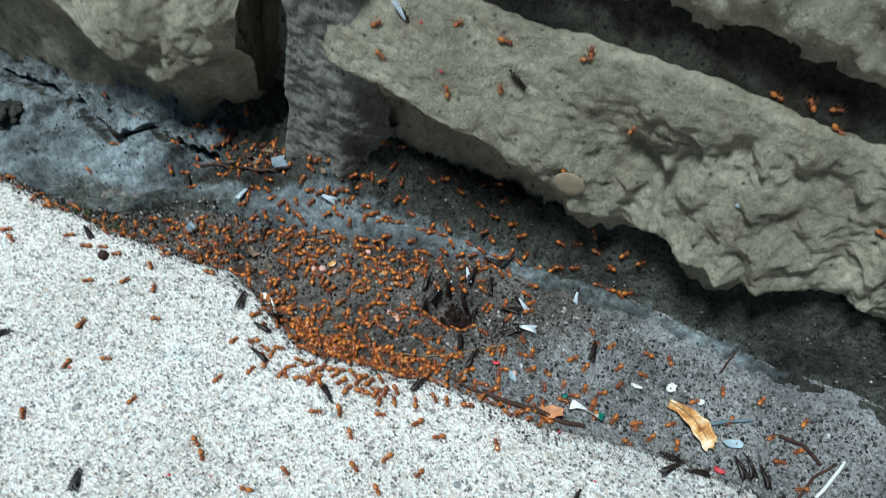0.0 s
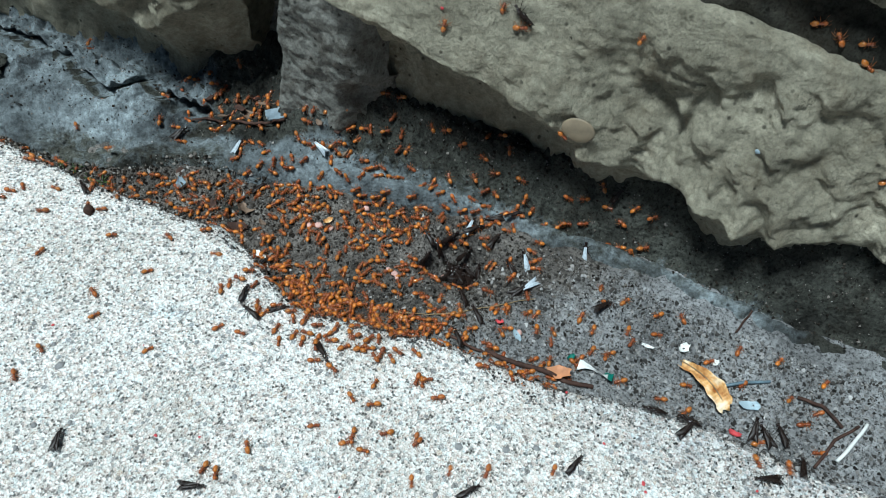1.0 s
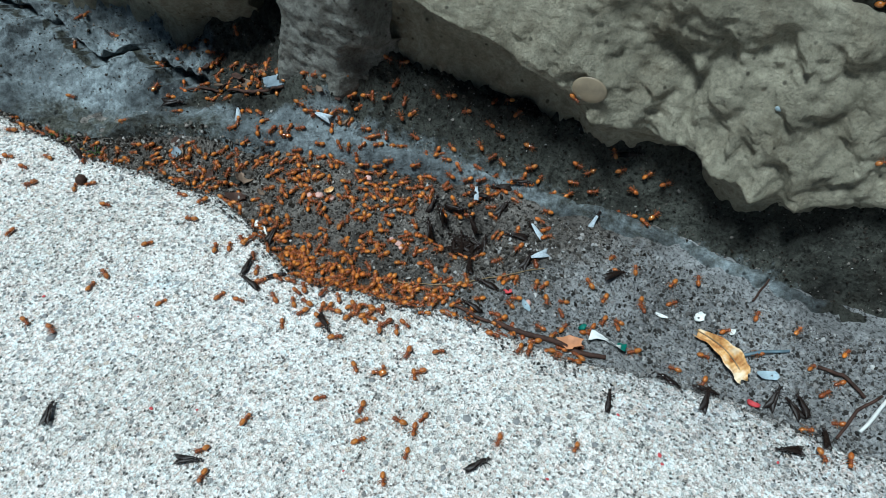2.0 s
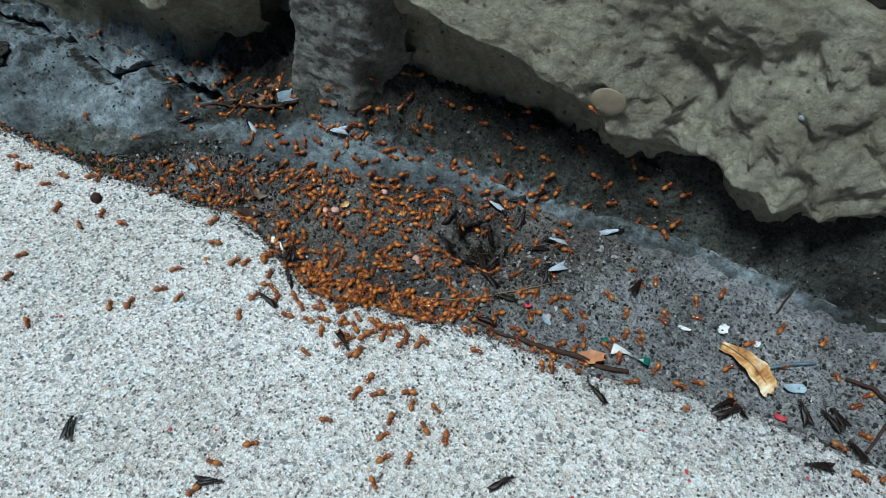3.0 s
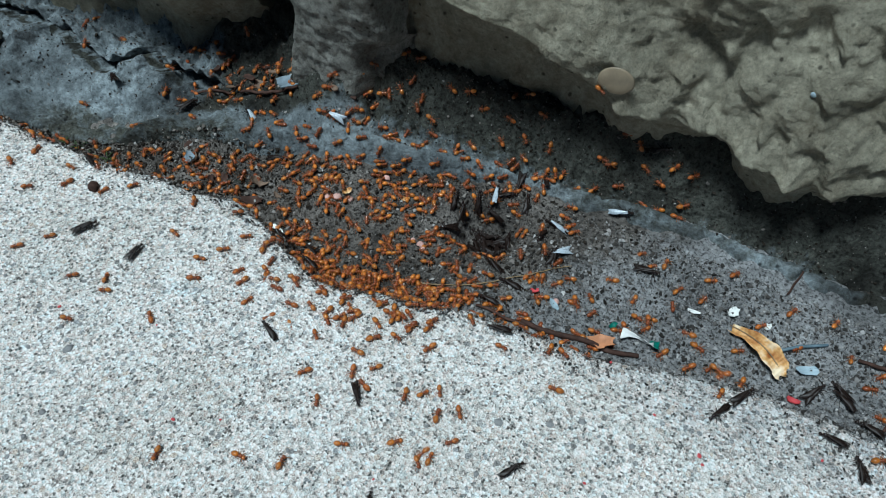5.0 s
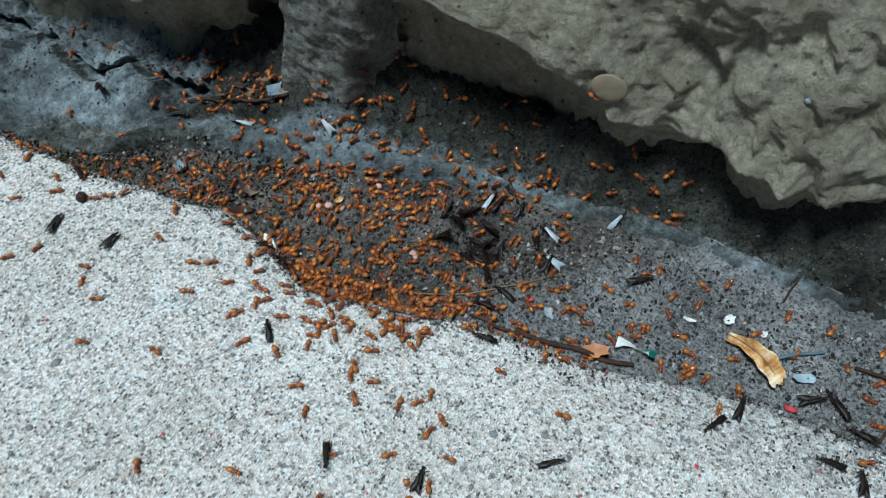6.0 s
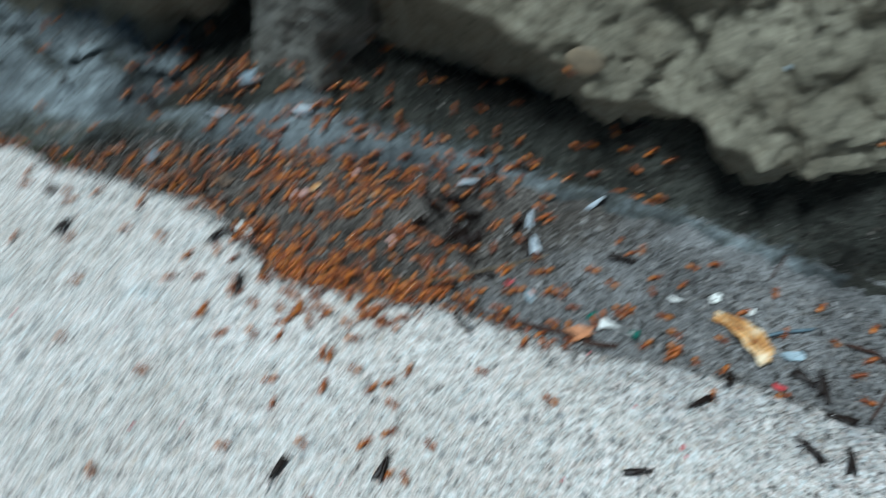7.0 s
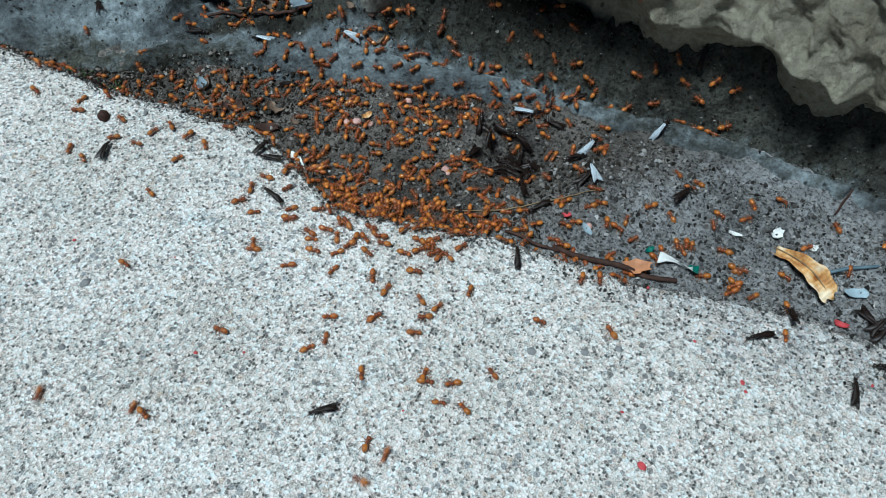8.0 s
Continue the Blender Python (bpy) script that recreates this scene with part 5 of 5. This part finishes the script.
    crawl(next_worker(), (0, -108.3, 112.8, 30), (1.5, -108.3, 112.8, 30), (3.5, -102.6, 103.0, 30), (5.5, -104.5, 103.5, 29), (8, -105.4, 99.9, 52))
    crawl(next_worker(), (0, -182.1, 115.6, -137), (1.5, -182.1, 115.6, -137), (3.5, -174.9, 98.5, -137), (5.5, -176.7, 103.3, -174), (8, -169.0, 96.5, -223))
    crawl(next_worker(), (0, -129.1, 109.3, -137), (1.5, -129.1, 109.3, -137), (3.5, -145.2, 105.3, -137), (5.5, -142.6, 103.7, -138), (8, -153.0, 104.1, -153))
    crawl(next_worker(), (0, -135.3, 113.3, -62), (3.5, -135.3, 113.3, -62), (5.5, -117.8, 83.6, -62), (8, -117.0, 85.4, 23))
    crawl(next_worker(), (0, -102.7, 111.0, -127), (3.5, -102.7, 111.0, -127), (5.5, -113.4, 71.5, -127), (8, -108.5, 72.3, -152))
    crawl(next_worker(), (0, -113.2, 106.7, -29), (3.5, -113.2, 106.7, -29), (5.5, -102.7, 73.2, -29), (8, -104.8, 79.7, 17))
    crawl(next_worker(), (0, -63.4, 118.8, -120), (3.5, -63.4, 118.8, -120), (5.5, -50.5, 53.8, -120), (8, -52.6, 63.7, -152))
    crawl(next_worker(), (0, -161.1, 121.3, -61), (5.5, -161.1, 121.3, -61), (8, -142.8, 12.1, -61))
    crawl(next_worker(), (0, -103.5, 116.7, -70), (5.5, -103.5, 116.7, -70), (8, -119.4, 20.6, -70))
    crawl(next_worker(), (0, -48.6, 129.6, -89), (5.5, -48.6, 129.6, -89), (8, -58.0, 40.3, -89))
    crawl(next_worker(), (0, -79.6, 111.6, -166), (5.5, -79.6, 111.6, -166), (8, -60.3, 32.5, -166))
    climb(next_worker(), (0, -89.9, 71.2, 92), (1, -91.3, 72.2, 74), (8, -91.3, 72.2, 74))
    climb(next_worker(), (0, -75.4, 74.0, 95), (1, -77.2, 78.7, 86), (8, -77.2, 78.7, 86))
    climb(next_worker(), (0, -36.9, 68.4, 73), (1, -40.4, 76.6, 78), (1.5, -42.6, 79.4, 104), (8, -42.6, 79.4, 104))
    climb(next_worker(), (0, -92.4, 88.1, 38), (8, -92.4, 88.1, 38))
    climb(next_worker(), (0, -77.9, 86.4, 6), (1, -71.4, 74.2, 22), (1.5, -69.1, 74.3, 22), (8, -69.1, 74.3, 22))
    climb(next_worker(), (0, -54.7, 86.6, 18), (8, -54.7, 86.6, 18))
    climb(next_worker(), (0, -54.2, 88.5, 101), (8, -54.2, 88.5, 101))
    climb(next_worker(), (0, -4.3, 85.8, -12), (1, -1.3, 88.1, 23), (8, -1.3, 88.1, 23))
    climb(next_worker(), (0, 4.6, 86.4, 119), (8, 4.6, 86.4, 119))
    climb(next_worker(), (0, 11.0, 86.5, 26), (8, 11.0, 86.5, 26))
    climb(next_worker(), (0, 37.2, 57.5, -35), (1, 32.0, 55.2, 32), (1.5, 29.9, 51.8, 31), (3.5, 27.9, 41.5, 31), (8, 27.9, 41.5, 31))
    climb(next_worker(), (0, -116.0, 83.2, 43), (8, -116.0, 83.2, 43))
    climb(next_worker(), (0, -112.7, 75.5, -26), (8, -112.7, 75.5, -26))
    crawl(next_worker(), (0, -126.3, 171.0, 24), (1, -126.8, 169.9, 31), (1.5, -127.0, 169.3, 17), (3.5, -128.8, 165.2, -11), (8, -128.8, 165.2, -11))
    climb(next_worker(), (0, -51.2, 50.1, -40), (1, -52.9, 43.7, -25), (1.5, -52.4, 43.0, -25), (8, -52.4, 43.0, -25))
    climb(next_worker(), (0, 13.7, 81.7, -42), (1, 13.7, 81.7, -42), (1.5, 10.4, 83.9, 17), (8, 10.4, 83.9, 17))
    crawl(next_worker(), (0, -46.8, 169.4, 31), (1.5, -46.8, 169.4, 31), (3.5, -57.3, 176.8, -43), (5.5, -43.6, 178.7, 1), (6.5, -38.8, 180.2, 27), (8, -38.8, 180.2, 27))
    crawl(next_worker(), (0, -271.0, 154.4, 122), (1.5, -248.3, 152.0, 121), (3.5, -248.1, 152.7, 121), (5.5, -248.3, 153.1, 127), (6.5, -247.7, 153.6, 120), (8, -247.7, 153.6, 120))
    crawl(next_worker(), (0, -185.0, 167.6, 115), (1.5, -185.0, 167.6, 115), (8, -185.0, 167.6, 115))
    crawl(next_worker(), (0, -28.3, 182.1, 27), (8, -28.3, 182.1, 27))
    crawl(next_winged(), (0, 12.0, 120.7, -171), (1.5, 13.5, 121.2, -184), (3.5, 11.0, 117.8, -117), (5.5, 10.2, 109.9, -118), (8, 9.1, 110.9, -141))
    crawl(next_winged(), (0, 20.5, 120.6, -160), (1.5, 1.0, 118.4, -172), (3.5, 23.8, 123.0, -257), (5.5, 39.0, 116.5, -172), (8, 34.2, 109.0, -257))
    crawl(next_winged(), (0, 34.9, 133.0, 127), (1.5, 35.7, 130.2, 137), (3.5, 40.8, 135.3, 146), (5.5, 36.6, 134.9, 145), (8, 36.5, 130.9, 60))
    crawl(next_winged(), (0, 39.4, 131.5, 126), (1.5, 38.8, 132.7, 125), (3.5, 38.9, 131.6, 146), (5.5, 38.4, 132.7, 145), (8, 38.1, 128.9, 60))
    crawl(next_winged(), (0, 47.2, 126.1, 101), (1.5, 47.2, 126.1, 101), (3.5, 47.1, 126.2, 146), (5.5, 45.6, 127.8, 172), (8, 39.1, 117.7, 197))
    crawl(next_winged(), (0, 38.6, 116.0, -154), (1.5, 38.6, 116.0, -154), (3.5, 38.8, 115.7, -167), (5.5, 47.8, 114.5, -252), (8, 45.4, 113.4, -258))
    crawl(next_winged(), (0, -6.9, 95.8, 86), (1, -8.4, 93.8, 78), (1.5, -6.5, 105.0, 87), (3.5, -28.4, 107.0, 172), (5.5, -55.1, 105.4, 192), (8, -54.9, 104.7, 116))
    crawl(next_winged(), (0, -195.3, 48.9, 57), (3, -195.3, 48.9, 57), (3.5, -184.8, 61.4, 56), (4, -173.9, 64.4, 29), (5.5, -185.2, 80.6, 85), (8, -204.5, 52.4, 143))
    crawl(next_winged(), (0, -137.8, 25.9, 116), (2.8, -137.8, 25.9, 116), (3.5, -146.7, 39.8, 121), (4, -151.0, 52.3, 105), (5.5, -165.7, 82.1, 89), (8, -180.8, 80.3, 105))
    crawl(next_winged(), (0, -117.9, 85.9, 169), (3.5, -117.9, 85.9, 169), (4, -115.9, 78.3, 152), (5.5, -108.1, 74.2, 156), (6.5, -112.7, 85.6, 108), (8, -126.6, 89.8, 166))
    crawl(next_winged(), (0, -88.6, 85.0, -30), (3.5, -88.6, 85.0, -30), (4, -85.4, 82.7, -39), (5.5, -73.6, 60.7, -52), (8, -78.0, 41.9, -137))
    crawl(next_winged(), (0, -95.4, 34.4, 30), (3.5, -95.4, 34.4, 30), (4, -87.6, 38.5, 107), (5.5, -50.9, 52.9, 111), (6.5, -50.3, 67.3, 89), (8, -68.1, 21.1, 134))
    crawl(next_winged(), (0, -29.9, 71.9, 59), (5.5, -29.9, 71.9, 59), (6.5, -7.1, 91.2, 28), (8, 12.4, 65.0, 56))
    crawl(next_winged(), (0, -203.3, 94.9, 156), (1.5, -199.3, 97.3, 155), (3.5, -204.8, 99.4, 161), (5.5, -199.2, 97.5, 157), (8, -201.7, 98.2, 156))
    crawl(next_winged(), (0, -233.8, 139.1, 147), (1.5, -229.8, 137.0, 147), (3.5, -222.0, 132.9, 149), (5.5, -220.2, 131.3, 149), (8, -227.5, 129.1, 145))
    crawl(next_winged(), (0, -123.7, 94.6, 179), (1.5, -123.2, 90.6, 94), (3.5, -116.0, 97.3, 179), (5.5, -115.7, 101.6, 166), (6.5, -126.9, 99.0, 81), (8, -138.6, 103.5, 79))
    crawl(next_winged(), (0, -123.9, 102.8, 119), (1.5, -107.6, 90.4, 34), (3.5, -128.3, 107.9, 119), (5.5, -127.6, 101.8, 176), (8, -135.0, 100.1, 201))
    crawl(next_winged(), (0, -135.8, 100.7, 111), (1, -129.4, 107.0, 69), (3.5, -124.4, 108.8, 154), (5.5, -117.3, 104.9, 176), (6.5, -112.6, 93.6, 98), (8, -119.0, 105.9, 183))
    crawl(next_winged(), (0, -65.9, 104.4, 74), (1.5, -56.9, 115.0, 159), (3.5, -59.7, 113.0, 187), (5.5, -60.4, 115.8, 174), (6.5, -62.0, 116.8, 184), (8, -75.8, 112.7, 153))
    mill(next_winged(M_GLINT), -165.1, 139.6, 84)
    mill(next_winged(M_GLINT), -135.0, 150.2, 173)
    mill(next_winged(M_GLINT), -75.2, 152.3, 129)
    mill(next_winged(M_GLINT), -53.0, 150.3, 150)
    mill(next_winged(M_GLINT), -47.1, 141.5, -163)
    mill(next_winged(M_GLINT), -36.5, 162.7, 101)
    mill(next_winged(), -80.2, 147.4, 122)
    mill(next_winged(), -82.8, 142.6, 111)
    mill(next_winged(), -72.9, 142.2, 118)
    mill(next_winged(), -65.3, 152.0, 112)
    mill(next_winged(), -84.2, 135.4, 128)
    mill(next_winged(), -66.2, 137.3, 105)
    mill(next_winged(), -76.3, 136.6, 135)
    mill(next_winged(), -70.2, 160.9, -176)
    mill(next_winged(), -62.8, 162.3, 54)
    mill(next_winged(), -22.9, 145.1, 103)
    mill(next_winged(), -49.0, 138.4, 41)
    mill(next_winged(), -86.6, 143.4, 103)
    mill(next_winged(), -64.1, 127.0, 118)
    mill(next_winged(), -55.3, 145.3, -163)
    mill(next_winged(), -33.5, 177.8, 64)
    mill(next_winged(), -150.0, 131.1, 102)
    mill(next_winged(), -192.9, 136.6, 123)
    mill(next_winged(), -56.3, 123.1, 91)
    mill(next_winged(), 15.0, 119.3, 58)
    mill(next_winged(), 32.2, 131.0, 135)
    climb(next_winged(M_GLINT), (0, -108.3, 86.7, -50), (8, -108.3, 86.7, -50))
    climb(next_winged(), (0, -72.4, 78.2, 140), (8, -72.4, 78.2, 140))
    dark_knot()
    swarm()


motions()
